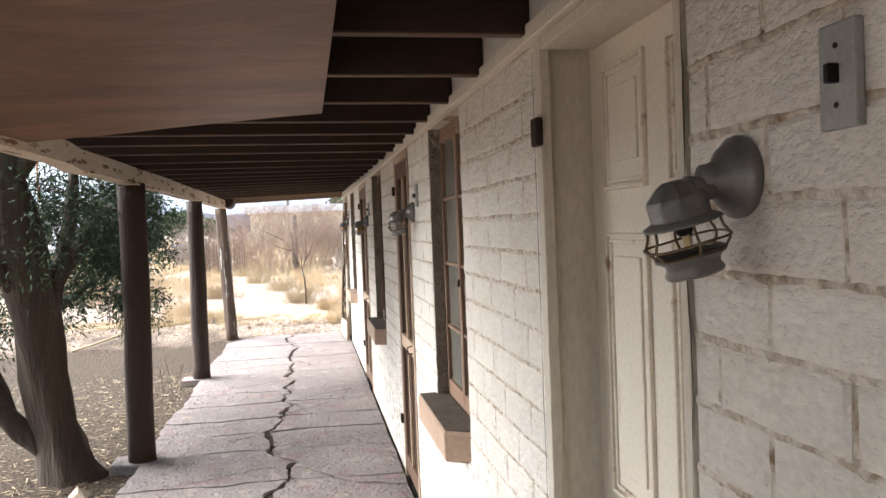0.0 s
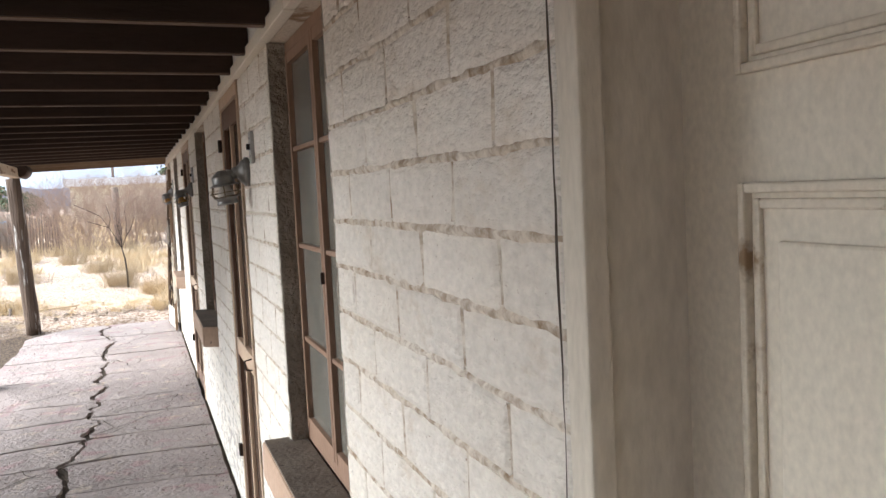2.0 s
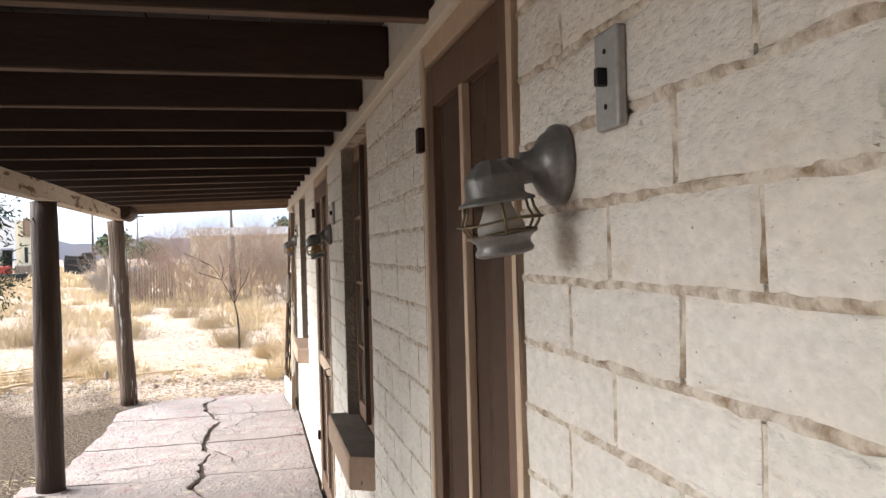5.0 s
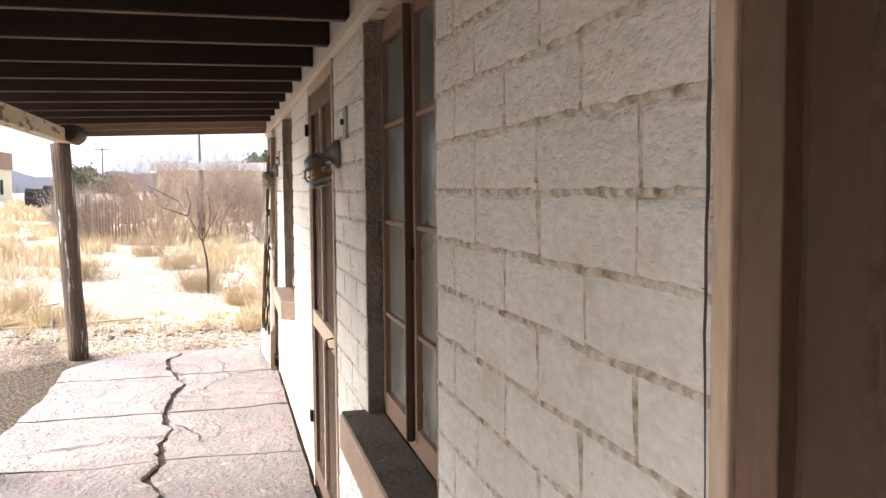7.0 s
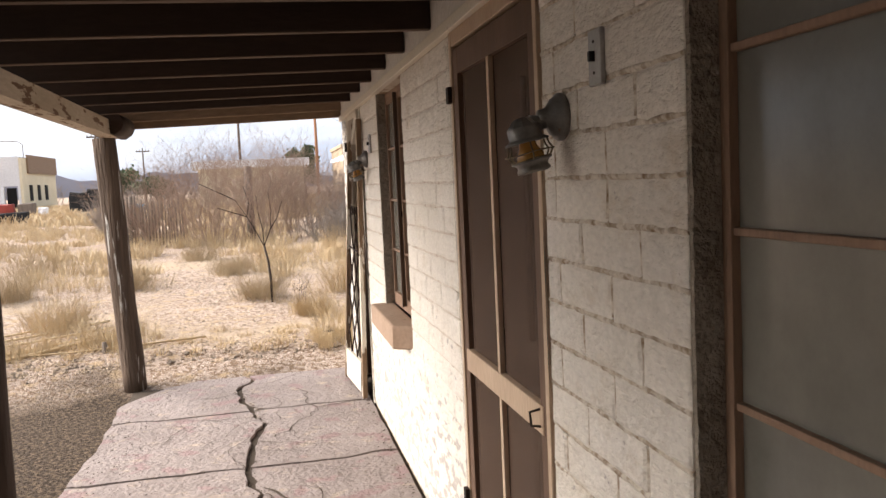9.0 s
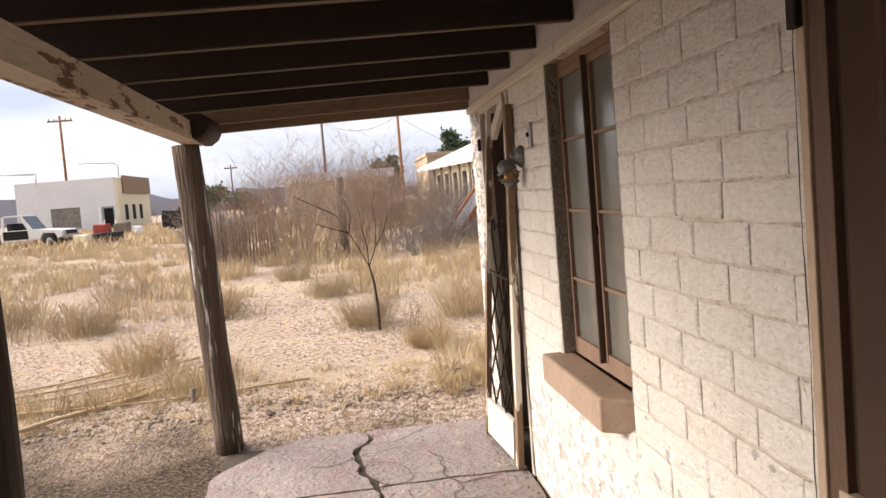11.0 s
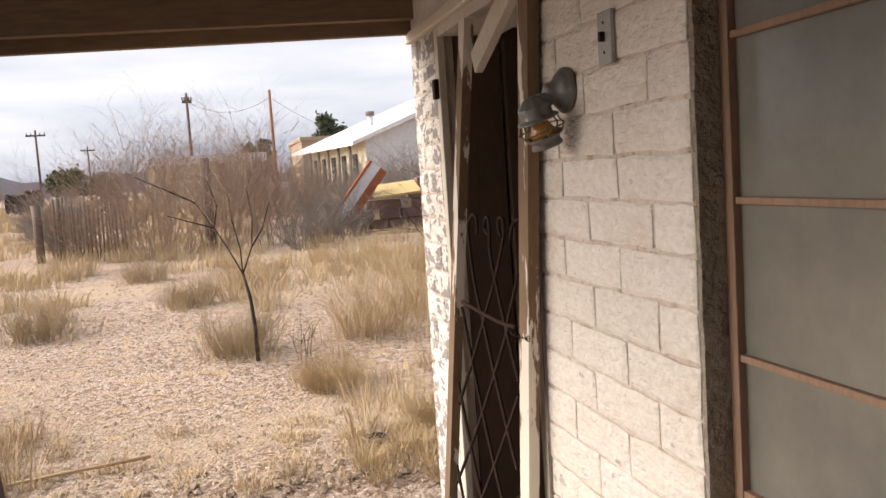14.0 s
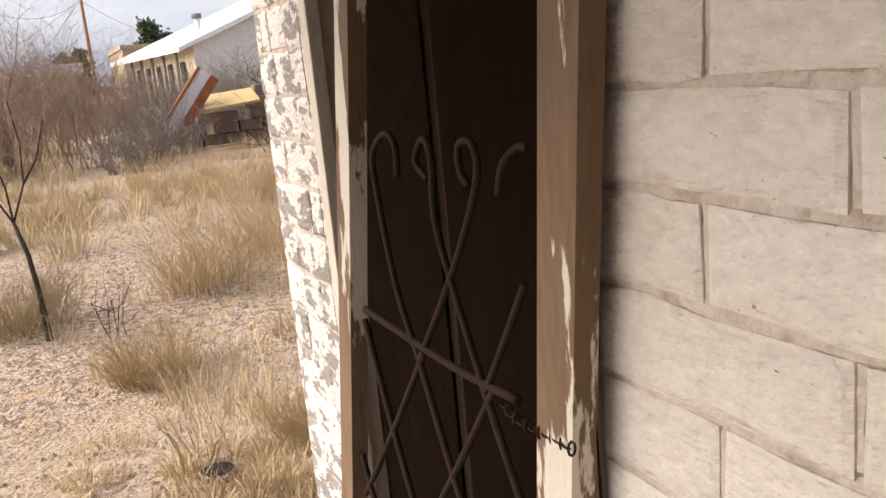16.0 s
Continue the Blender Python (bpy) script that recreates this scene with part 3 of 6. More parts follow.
# the bowed beam on the posts
bm = bmesh.new()
rows = []
for i in range(60):
    yy = -2.5 + i * (12.20 + 2.5) / 59
    bow = 0.05 * math.sin((yy - 5) * 0.55) + 0.02 * noise.noise((yy, 0, 0))
    xx = -1.485 + bow * 0.35
    zz = 1.862 + 0.010 * noise.noise((yy * 0.7, 3, 0)) + (0.02 if yy < 4 else 0)
    w = 0.05
    rows.append([bm.verts.new(c) for c in ((xx - w, yy, zz), (xx - w - 0.004, yy, zz + 0.10), (xx + w, yy, zz + 0.108), (xx + w + 0.003, yy, zz + 0.006 * noise.noise((yy * 4, 1, 1))))])
for a, b in zip(rows, rows[1:]):
    for k in range(4):
        bm.faces.new((a[k], a[(k + 1) % 4], b[(k + 1) % 4], b[k]))
bm.faces.new(rows[0])
bm.faces.new(rows[-1][::-1])
tagged(obj("porch_beam", bm, BEAM), "pale peeling painted wooden beam on the porch posts", "beam", kind="structure")
bm = bmesh.new()
tube(bm, [(-1.42, 11.7, 1.945), (-1.42, 11.95, 1.94), (-1.415, 12.12, 1.935), (-1.41, 12.155, 1.935)], [0.075, 0.08, 0.082, 0.05], 12)
for v in bm.verts:
    v.co += Vector((0.01, 0.004, 0.012)) * noise.noise(v.co * 14)
tagged(obj("roof_log_end", bm, RAFTER), "dark rough log end under the porch roof corner", "log", kind="structure")
# flashing between rafter tails
bm = bmesh.new()
for v in box(bm, -1.72, -0.27, -2.4, 3.35, 0, 0.012):
    x, yv = v.co.x, v.co.y
    if yv > 3:
        v.co.y = 2.85 + 0.48 * (-0.27 - x) / 1.06
bmesh.ops.subdivide_edges(bm, edges=bm.edges[:], cuts=9, use_grid_fill=True)
for v in bm.verts:
    v.co.z += 1.945 + 0.03 * (v.co.x + 0.25) / 1.4 + 0.012 * noise.noise((v.co.x * 1.6, v.co.y * 1.2, 0))
    if v.co.y > 2.7:
        v.co.y += 0.02 * noise.noise((v.co.x * 9, 0, 3))
ply = tagged(obj("plywood_sheet", bm, PLY), "stained warped plywood sheet nailed under the rafters", "plywood", kind="structure")


def wood_post(x, y, z0, z1, r0, r1, lx, ly, mat, label):
    bm = bmesh.new()
    pts, rr = [], []
    for i in range(15):
        u = i / 14
        pts.append((lx * u + 0.01 * noise.noise((u * 3, x * 9, 0)), ly * u, (z1 - z0) * u))
        rr.append((r0 + (r1 - r0) * u) * (1 + 0.05 * noise.noise((u * 5, y, 3))))
    tube(bm, pts, rr, 22)
    for v in bm.verts:
        a = math.atan2(v.co.y, v.co.x)
        k = 1 - 0.13 * max(0, noise.noise((math.cos(a) * 3.2, math.sin(a) * 3.2, v.co.z * 0.5)) - 0.1) - 0.04 * noise.noise((math.cos(a) * 8, math.sin(a) * 8, v.co.z * 1.5))
        v.co.x, v.co.y = v.co.x * k, v.co.y * k
    ob = obj("porch_post", bm, mat)
    ob.location = (x, y, z0)
    return tagged(ob, label, "post", "porch posts")


wood_post(-1.505, 2.1, -0.05, 1.885, 0.085, 0.085, 0, 0, POST_DARK, "dark stained round wooden porch post")
wood_post(-1.505, 5.66, -0.01, 1.875, 0.092, 0.088, 0.005, 0, POST_DARK, "dark stained round wooden porch post")
wood_post(-1.492, 8.84, -0.01, 1.865, 0.090, 0.080, -0.005, 0, POST_DARK, "dark stained wooden post on a small pad")
wood_post(-1.465, 12.13, -0.02, 1.868, 0.084, 0.082, -0.085, -0.05, POST_GREY, "weathered grey split post with flaking paint")
for x, yv in ((-1.535, 5.68), (-1.53, 8.85)):
    bm = bmesh.new()
    for v in box(bm, -0.17, 0.12, -0.13, 0.13, -0.10, 0.004, 0.012):
        v.co += Vector((0.01, 0.01, 0.003)) * noise.noise(v.co * 9 + Vector((x, yv, 0)))
    ob = obj("post_pad", bm, SLAB)
    ob.location = (x, yv, 0)
    tagged(ob, "small worn concrete pad under a porch post", "pad")


# ---------- windows ----------
def window(index, y0, y1):
    w = tagged(boxed("window_%d" % index, TAN, (0.258, 0.30, y0 + 0.001, y0 + 0.022, 0.765, 1.943), (0.258, 0.30, y1 - 0.022, y1 - 0.001, 0.765, 1.943),
                     (0.258, 0.30, y0 + 0.023, y1 - 0.023, 1.912, 1.943), (0.258, 0.30, y0 + 0.023, y1 - 0.023, 0.765, 0.80), bevel=0.002),
               "two-leaf casement window with dusty panes in brown frames", "window", "porch windows", "structure")
    mid = (y0 + y1) / 2 - 0.005
    for a, b in ((y0 + 0.023, mid - 0.004), (mid + 0.004, y1 - 0.023)):
        sash = boxed("casement", TAN, (0.254, 0.286, a, a + 0.018, 0.80, 1.91), (0.254, 0.286, b - 0.018, b, 0.80, 1.91),
                     (0.256, 0.284, a + 0.018, b - 0.018, 1.88, 1.91), (0.256, 0.284, a + 0.018, b - 0.018, 0.80, 0.835), bevel=0.002)
        sash.parent = w
        zs = [0.835, 1.075, 1.352, 1.633, 1.88]
        for zb in zs[1:-1]:
            part("muntin", _box_bm(0.258, 0.280, a + 0.018, b - 0.018, zb - 0.0065, zb + 0.0065, 0.002), TAN, sash)
        for za, zb in zip(zs, zs[1:]):
            g = part("pane", _box_bm(0.270, 0.274, a + 0.016, b - 0.016, za - 0.004, zb + 0.004), DUSTGLASS, sash)
            g.visible_shadow = False
    if index > 1:
        # the protruding edge's shade is put into this strip's dark brown
        part("meeting_strip", _box_bm(0.232, 0.252, mid - 0.003, mid + 0.012, 0.80, 1.91, 0.002), INNERDOOR, w, "meeting strip between the leaves, coloured dark for its shaded side")
    part("latch", _box_bm(0.244, 0.256, mid - 0.012, mid - 0.004, 1.27, 1.30, 0.001), IRON, w, "small iron casement latch")
    bm = bmesh.new()
    for ya, yb in ((y0 - 0.001, y0 + 0.012), (y1 - 0.012, y1 + 0.001)):
        vs = box(bm, FACE + 0.002, 0.257, ya, yb, 0.765, 1.943)
    bmesh.ops.subdivide_edges(bm, edges=[e for e in bm.edges if abs(e.verts[0].co.z - e.verts[1].co.z) > 0.5], cuts=30)
    for v in bm.verts:
        v.co.x += 0.004 * noise.noise(v.co * 22) if v.co.x < 0.23 else 0
    part("reveal", bm, REVEAL, w, "bare rough cement side of the opening")
    bm = bmesh.new()
    vs = box(bm, 0.122, 0.256, y0 + 0.02, y1 + 0.045, 0.645, 0.762, 0.012)
    for v in vs:
        v.co += Vector((0.003, 0.003, 0.003)) * noise.noise(v.co * 12)
        if v.co.x < 0.19 and v.co.y < (y0 + y1) / 2:
            v.co.y += 0.07
    sill = part("window_sill", bm, SILL, w, "thick brown painted sill with dirt spots")
    if index < 3:
        bm = bmesh.new()
        for v in box(bm, 0.130, 0.253, y0 + 0.034, y1 + 0.034, 0.760, 0.766, 0.001):
            if v.co.x < 0.19 and v.co.y < (y0 + y1) / 2:
                v.co.y += 0.07
        part("dirt_layer", bm, SILLDIRT, sill, "dark layer of dust and droppings on the sill")


def _box_bm(x0, x1, y0, y1, z0, z1, bevel=0.0):
    bm = bmesh.new()
    box(bm, x0, x1, y0, y1, z0, z1, bevel)
    return bm


for i, (a, b) in enumerate(WINDOWS):
    window(i + 1, a, b)


# ---------- doors ----------
def hinge(parent, y, z):
    part("hinge", _box_bm(FACE - 0.018, FACE - 0.001, y - 0.013, y + 0.013, z - 0.028, z + 0.028, 0.003), IRON, parent, "black iron hinge")


def casing(parent, y0, y1, mat, w=0.042):
    for a, b in ((y0, y0 + w), (y1 - w, y1)):
        bm = _box_bm(FACE - 0.008, 0.335, a + 0.001, b - 0.001, -0.01, DTOP - 0.001, 0.003)
        part("casing", bm, mat, parent)
    part("casing_head", _box_bm(FACE - 0.006, 0.335, y0 + w, y1 - w, DTOP - 0.05, DTOP - 0.001, 0.003), mat, parent)


# door 1: closed panelled door
y0, y1 = DOORS[0]
d = tagged(boxed("door_1", CREAM, (0.332, 0.372, y0 + 0.03, y1 - 0.005, 0.01, 1.93)), "closed cream painted panelled door with stained mouldings", "door", kind="structure")
for a, b in ((y0, y0 + 0.03), (y1 - 0.045, y1)):
    part("casing", _box_bm(FACE - 0.006, FACE + 0.02, a + 0.001, b - 0.001, -0.01, DTOP - 0.001, 0.003), JAMB, d)
part("jamb", _box_bm(FACE + 0.02, 0.332, y1 - 0.012, y1 - 0.001, 0.0, DTOP - 0.001), JAMB, d)
part("jamb", _box_bm(FACE + 0.02, 0.332, y0 + 0.001, y0 + 0.02, 0.0, DTOP - 0.001), JAMB, d)
part("casing_head", _box_bm(FACE - 0.004, 0.332, y0 + 0.03, y1 - 0.045, DTOP - 0.03, DTOP - 0.002, 0.003), JAMB, d)
for a, b in ((0.985, 1.215), (1.325, 1.56)):
    for za, zb in ((0.22, 0.78), (0.90, 1.49), (1.585, 1.86)):
        bm = bmesh.new()
        for k, (ins, xo) in enumerate(((0.0, 0.322), (0.014, 0.327))):
            A, B, ZA, ZB = a + ins, b - ins, za + ins, zb - ins
            t = 0.009
            box(bm, xo, 0.333, A, A + t, ZA, ZB, 0.002)
            box(bm, xo, 0.333, B - t, B, ZA, ZB, 0.002)
            box(bm, xo, 0.333, A + t, B - t, ZA, ZA + t, 0.002)
            box(bm, xo, 0.333, A + t, B - t, ZB - t, ZB, 0.002)
        part("moulding", bm, STAINED, d, "cream moulding with brown stains")
        bm = bmesh.new()
        box(bm, 0.326, 0.333, a + 0.045, b - 0.045, za + 0.06, zb - 0.05, 0.003)
        part("panel", bm, CREAM, d)
part("hinge", _box_bm(FACE - 0.024, FACE - 0.006, 1.598, 1.645, 1.695, 1.76, 0.004), IRON, d, "black iron hinge leaf on the casing")


def screen_door(index, y0, y1, label):
    d = tagged(boxed("door_%d" % index, BACKDOOR, (0.336, 0.376, y0 + 0.044, y1 - 0.044, 0.01, 1.89)), label, "door", "screen doors", "structure")
    casing(d, y0, y1, TANPALE, 0.03)
    a, b = y0 + 0.032, y1 - 0.032
    mid = (a + b) / 2
    s = boxed("screen_frame", SCREENWOOD, (0.203, 0.228, a, a + 0.055, 0.03, 1.885), (0.203, 0.228, b - 0.055, b, 0.03, 1.885),
              (0.204, 0.227, a + 0.055, b - 0.055, 1.80, 1.885), (0.204, 0.227, a + 0.055, b - 0.055, 0.03, 0.13), bevel=0.002)
    s.parent = d
    part("mid_rail", _box_bm(0.200, 0.229, a + 0.03, b - 0.03, 0.80, 0.875, 0.003), TANPALE, d, "pale worn middle rail")
    part("centre_strip", _box_bm(0.202, 0.218, mid - 0.012, mid + 0.012, 0.13, 0.80, 0.002), TANPALE, d)
    part("centre_strip", _box_bm(0.202, 0.218, mid - 0.012, mid + 0.012, 0.875, 1.80, 0.002), TANPALE, d)
    part("screen", _box_bm(0.219, 0.221, a + 0.05, b - 0.05, 0.125, 1.805), SCREEN, d, "brown rusted insect screen")
    for za, zb in ((0.22, 0.78), (0.95, 1.75)):
        for ya, yb in ((a + 0.09, mid - 0.05), (mid + 0.05, b - 0.09)):
            part("door_panel", _box_bm(0.316, 0.337, ya, yb, za, zb, 0.008), BACKDOOR, d)
    bm = bmesh.new()
    tube(bm, [(0.199, a + 0.05, 0.82), (0.175, a + 0.05, 0.825), (0.172, a + 0.05, 0.86), (0.199, a + 0.05, 0.865)], 0.004, 6)
    part("door_handle", bm, IRON, d, "small iron pull handle")
    for z in (0.34, 1.735):
        part("hinge", _box_bm(FACE - 0.024, FACE - 0.008, y1 - 0.03, y1 + 0.002, z - 0.028, z + 0.028, 0.003), IRON, d, "black iron hinge")


screen_door(2, *DOORS[1], "closed brown screen door with a rusted mesh")
screen_door(3, *DOORS[2], "closed brown screen door with a rusted mesh")

# door 4: racked peeling screen door with an iron lattice, standing loose in its opening
y0, y1 = DOORS[3]
# part leaf, placed to fit the camera's view of red behind the lattice
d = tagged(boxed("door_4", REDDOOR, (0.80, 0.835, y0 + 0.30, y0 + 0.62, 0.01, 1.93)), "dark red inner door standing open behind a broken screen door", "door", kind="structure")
# added leaf, its dark colour stands for the unlit doorway
part("inner_leaf", _box_bm(0.44, 1.15, y1 - 0.055, y1 - 0.020, 0.01, 1.93, 0.003), INNERDOOR, d, "dark brown leaf added to darken the doorway's far side")
for a, b in ((y0, y0 + 0.045), (y1 - 0.045, y1)):
    part("casing", _box_bm(FACE - 0.008, FACE + 0.02, a + 0.001, b - 0.001, -0.01, DTOP - 0.001, 0.003), JAMB, d, "peeling cream casing")
part("jamb", _box_bm(FACE + 0.021, 0.262, y1 - 0.016, y1 - 0.002, 0.0, DTOP - 0.001), JAMB, d)
# far jamb's inner part gets dark brown in place of the doorway's shade
part("inner_jamb", _box_bm(0.264, 0.43, y1 - 0.030, y1 - 0.002, 0.0, DTOP - 0.001), INNERDOOR, d, "inner part of the jamb, coloured dark for the doorway's shade")
part("jamb", _box_bm(FACE + 0.021, 0.43, y0 + 0.002, y0 + 0.02, 0.0, DTOP - 0.001), JAMB, d)
part("casing_head", _box_bm(FACE - 0.006, 0.43, y0 + 0.046, y1 - 0.046, DTOP - 0.04, DTOP - 0.002, 0.003), JAMB, d)
part("hinge", _box_bm(FACE - 0.026, FACE - 0.008, y1 - 0.035, y1 - 0.005, 1.69, 1.76, 0.003), IRON, d, "rusted iron hinge")

sd = thing("broken_screen_door", 0.14, 11.4, 0, "racked peeling wooden screen door with a dark iron lattice, leaning in its opening", "door")


def beam_between(p0, p1, wx, wy, bevel=0.003):
    """A bar with an upright section from p0 to p1, wx thick across the wall and wy along it."""
    bm = bmesh.new()
    vs = box(bm, -wx / 2, wx / 2, -wy / 2, wy / 2, 0, 1, 0)
    p0, p1 = Vector(p0), Vector(p1)
    for v in vs:
        q = p0.lerp(p1, v.co.z)
        v.co = Vector((q.x + v.co.x, q.y + v.co.y, q.z))
    return bm


def upart(name, bm, mat, label=""):
    return under(tagged(obj(name, bm, mat), label), sd)


upart("stile", beam_between((0.098, 11.80, 0.012), (0.183, 11.455, 1.89), 0.03, 0.060), WOODBARE, "peeling stile of bare wood and old cream paint")
upart("stile", beam_between((0.148, 11.115, 0.012), (0.180, 10.930, 1.86), 0.03, 0.068), WOODBARE, "bare grey-brown stile with flaking paint")
bm = beam_between((0.122, 11.47, 0.03), (0.128, 11.455, 0.24), 0.024, 0.56)
for v in bm.verts:
    v.co.x -= 0.075 * (v.co.y - 11.47)
upart("bottom_rail", bm, JAMB, "white flaking bottom rail")
bm = bmesh.new()
box(bm, -0.014, 0.014, -0.19, 0.19, -0.035, 0.035, 0.003, pose(0.195, 11.24, 1.83, -24, 0, 0))
upart("broken_top_rail", bm, JAMB, "broken cream top rail hanging aslant")


def gate_point(u, z):
    """On the lattice: u from 0 at the near stile to 1 at the far one, following the racked frame."""
    near, far = 11.15 - 0.0695 * z, 11.80 - 0.182 * z
    return (0.148 - 0.050 * u + 0.0187 * z + 0.025 * u * z, near + (far - near) * u, z)


def gate_bar(points, r=0.0055, name="lattice_bar"):
    """A bar eased through a few points."""
    fine = []
    for i in range(len(points) - 1):
        a, b = Vector(points[max(i - 1, 0)]), Vector(points[i])
        c, d2 = Vector(points[i + 1]), Vector(points[min(i + 2, len(points) - 1)])
        for k in range(5):
            t = k / 5
            fine.append(0.5 * (2 * b + (c - a) * t + (2 * a - 5 * b + 4 * c - d2) * t * t + (3 * b - a - 3 * c + d2) * t ** 3))
    fine.append(Vector(points[-1]))
    bm = bmesh.new()
    tube(bm, [gate_point(q[0], q[1]) for q in fine], r, 7)
    upart(name, bm, RUSTIRON)


# diamonds: two families of bars that cross every 0.345 of the width
for k in range(-4, 6):
    for s in (1, -1):
        pts = [(0.36 + 0.345 * k + s * 1.19 * (z - 1.114), z) for z in [0.24 + 0.0375 * i for i in range(21)]]
        pts = [q for q in pts if 0.03 <= q[0] <= 0.95]
        if len(pts) > 3:
            gate_bar(pts)
# the upper ends, drawn out into scrolls
gate_bar([(0.53, 0.97), (0.67, 1.066), (0.80, 1.21), (0.825, 1.266), (0.74, 1.296), (0.67, 1.279), (0.66, 1.237)], 0.005, "scroll")
gate_bar([(0.20, 0.98), (0.36, 1.114), (0.44, 1.192), (0.455, 1.27), (0.50, 1.293), (0.545, 1.262), (0.47, 1.24)], 0.005, "scroll")
gate_bar([(0.54, 0.97), (0.36, 1.114), (0.26, 1.205), (0.22, 1.262), (0.25, 1.293), (0.31, 1.287), (0.30, 1.255), (0.26, 1.24)], 0.005, "scroll")
gate_bar([(0.20, 0.98), (0.03, 1.14)], 0.005, "scroll")
gate_bar([(0.13, 1.235), (0.11, 1.27), (0.05, 1.291), (0.01, 1.29)], 0.005, "scroll")
gate_bar([(0.90, 1.008), (0.55, 0.996), (0.3, 0.990), (0.06, 0.993)], 0.006, "chain_bar")
bm = bmesh.new()
for i in range(14):
    c = Vector((0.150 - 0.004 * math.sin(i * 0.5), 11.12 - i * 0.0105, 0.988 - 0.006 * math.sin(i * 0.24)))
    m = pose(*c, 90 if i % 2 else 0, 0, 0)
    ring = [m @ Vector((0.0045 * math.cos(a), 0.008 * math.sin(a), 0)) for a in [q * math.pi / 4 for q in range(9)]]
    tube(bm, ring, 0.0016, 5, False)
upart("chain", bm, RUSTIRON, "short rusty chain round the stile")


# dark cracks where casings meet the blocks
V, F = [], []
for a, b in DOORS:
    for yy in (a - 0.004, b + 0.004):
        k = len(V)
        for i in range(61):
            z = 0.02 + i * 1.9 / 60
            c = yy + 0.008 * noise.noise((yy, z * 5, 0)) + 0.003 * noise.noise((yy, z * 21, 3))
            w = max(0.0004, 0.0020 + 0.0042 * noise.noise((yy * 3, z * 6, 8)))
            V += [(FACE - 0.0085, c - w, z), (FACE - 0.0085, c + w, z)]
            if i:
                F.append((k + 2 * i - 2, k + 2 * i - 1, k + 2 * i + 1, k + 2 * i))
tagged(mesh_from("wall_cracks", V, F, SOILJ), "fine dark cracks along casings and blocks", "crack", kind="stuff")


# ---------- wall lamps and cover plates ----------
def wall_lamp(y, z, jar, label, tilt=0.0, droop=-14.0):
    """A caged lamp: round stepped backplate, faceted cap with a brim, wire cage, flared cup below."""
    L = thing("wall_lamp", FACE - 0.002, y, z, label, "lamp", "caged wall lamps")
    ax = pose(0, 0, 0, 0, -90, 0)

    def lp(name, bm, mat, lab=""):
        ob = part(name, bm, mat, L, lab)
        ob.matrix_local = (Matrix.Identity(4) if name == "backplate" else pose(0, 0, 0, tilt, droop, 0)) @ Matrix.Scale(0.88, 4)
        return ob
    bm = bmesh.new()
    spun(bm, [(0.0, -0.002), (0.056, -0.002), (0.059, 0.002), (0.060, 0.010), (0.058, 0.016), (0.052, 0.019), (0.050, 0.023), (0.045, 0.030), (0.036, 0.036), (0.027, 0.042), (0.021, 0.052), (0.019, 0.064), (0, 0.066)], ax, 32)
    lp("backplate", bm, LAMPGREY)
    bm = bmesh.new()
    tube(bm, [(-0.045, 0, 0.0), (-0.062, 0, 0.0), (-0.082, 0, -0.002)], [0.018, 0.019, 0.027], 14)
    lp("neck", bm, LAMPGREY)
    c = Matrix.Translation((-0.106, 0, -0.046))
    bm = bmesh.new()
    spun(bm, [(0.0, 0.070), (0.014, 0.069), (0.024, 0.064), (0.043, 0.046), (0.0445, 0.042), (0.044, 0.018), (0.046, 0.015), (0.057, 0.010), (0.058, 0.006), (0.054, 0.006), (0.042, 0.012), (0.038, 0.03), (0, 0.04)], c, 10)
    for f in bm.faces:
        f.smooth = f.calc_center_median().z < -0.004
    lp("cap", bm, LAMPGREY, "grey enamel cap with rust")
    bm = bmesh.new()
    spun(bm, [(0.0, -0.069), (0.034, -0.069), (0.041, -0.067), (0.043, -0.062), (0.0385, -0.055), (0.0395, -0.049), (0.046, -0.043), (0.051, -0.041), (0.052, -0.038), (0.048, -0.037), (0.040, -0.043), (0.036, -0.052), (0, -0.056)], c, 24)
    for v in bm.verts:
        v.co += Vector((0.0014, 0.0014, 0.0016)) * noise.noise(v.co * 40 + Vector((y, 0, 0)))
    lp("cup", bm, LAMPGREY, "grey enamel flared lower cup with a worn rim")
    bm = bmesh.new()
    for r, h in ((0.0615, -0.020), (0.050, -0.036)):
        ring = [c @ Vector((r * math.cos(a), r * math.sin(a), h + 0.0015 * math.sin(3 * a))) for a in [q * math.pi / 12 for q in range(25)]]
        tube(bm, ring, 0.0019, 6, False)
    for q in range(6):
        a = q * math.pi / 3 + 0.35
        pts = [c @ Vector((r * math.cos(a), r * math.sin(a), h)) for r, h in ((0.053, 0.008), (0.055, -0.006), (0.0615, -0.019), (0.059, -0.026), (0.050, -0.037), (0.047, -0.041))]
        tube(bm, pts, 0.0021, 6)
    lp("cage", bm, BRASS, "bent tarnished wire cage")
    bm = bmesh.new()
    if jar:
        spun(bm, [(0.0, 0.016), (0.019, 0.014), (0.021, 0.0), (0.026, -0.012), (0.034, -0.026), (0.035, -0.042), (0.0, -0.05)], c, 18)
        lp("jar", bm, jar, "dusty glass jar")
    else:
        spun(bm, [(0.0, 0.03), (0.013, 0.03), (0.013, -0.004), (0.009, -0.010), (0, -0.010)], c, 12)
        lp("socket", bm, SOCKET, "empty black bulb socket")
        bm = bmesh.new()
        box(bm, -0.001, 0.001, -0.010, 0.012, -0.030, 0.006, 0.0, c)
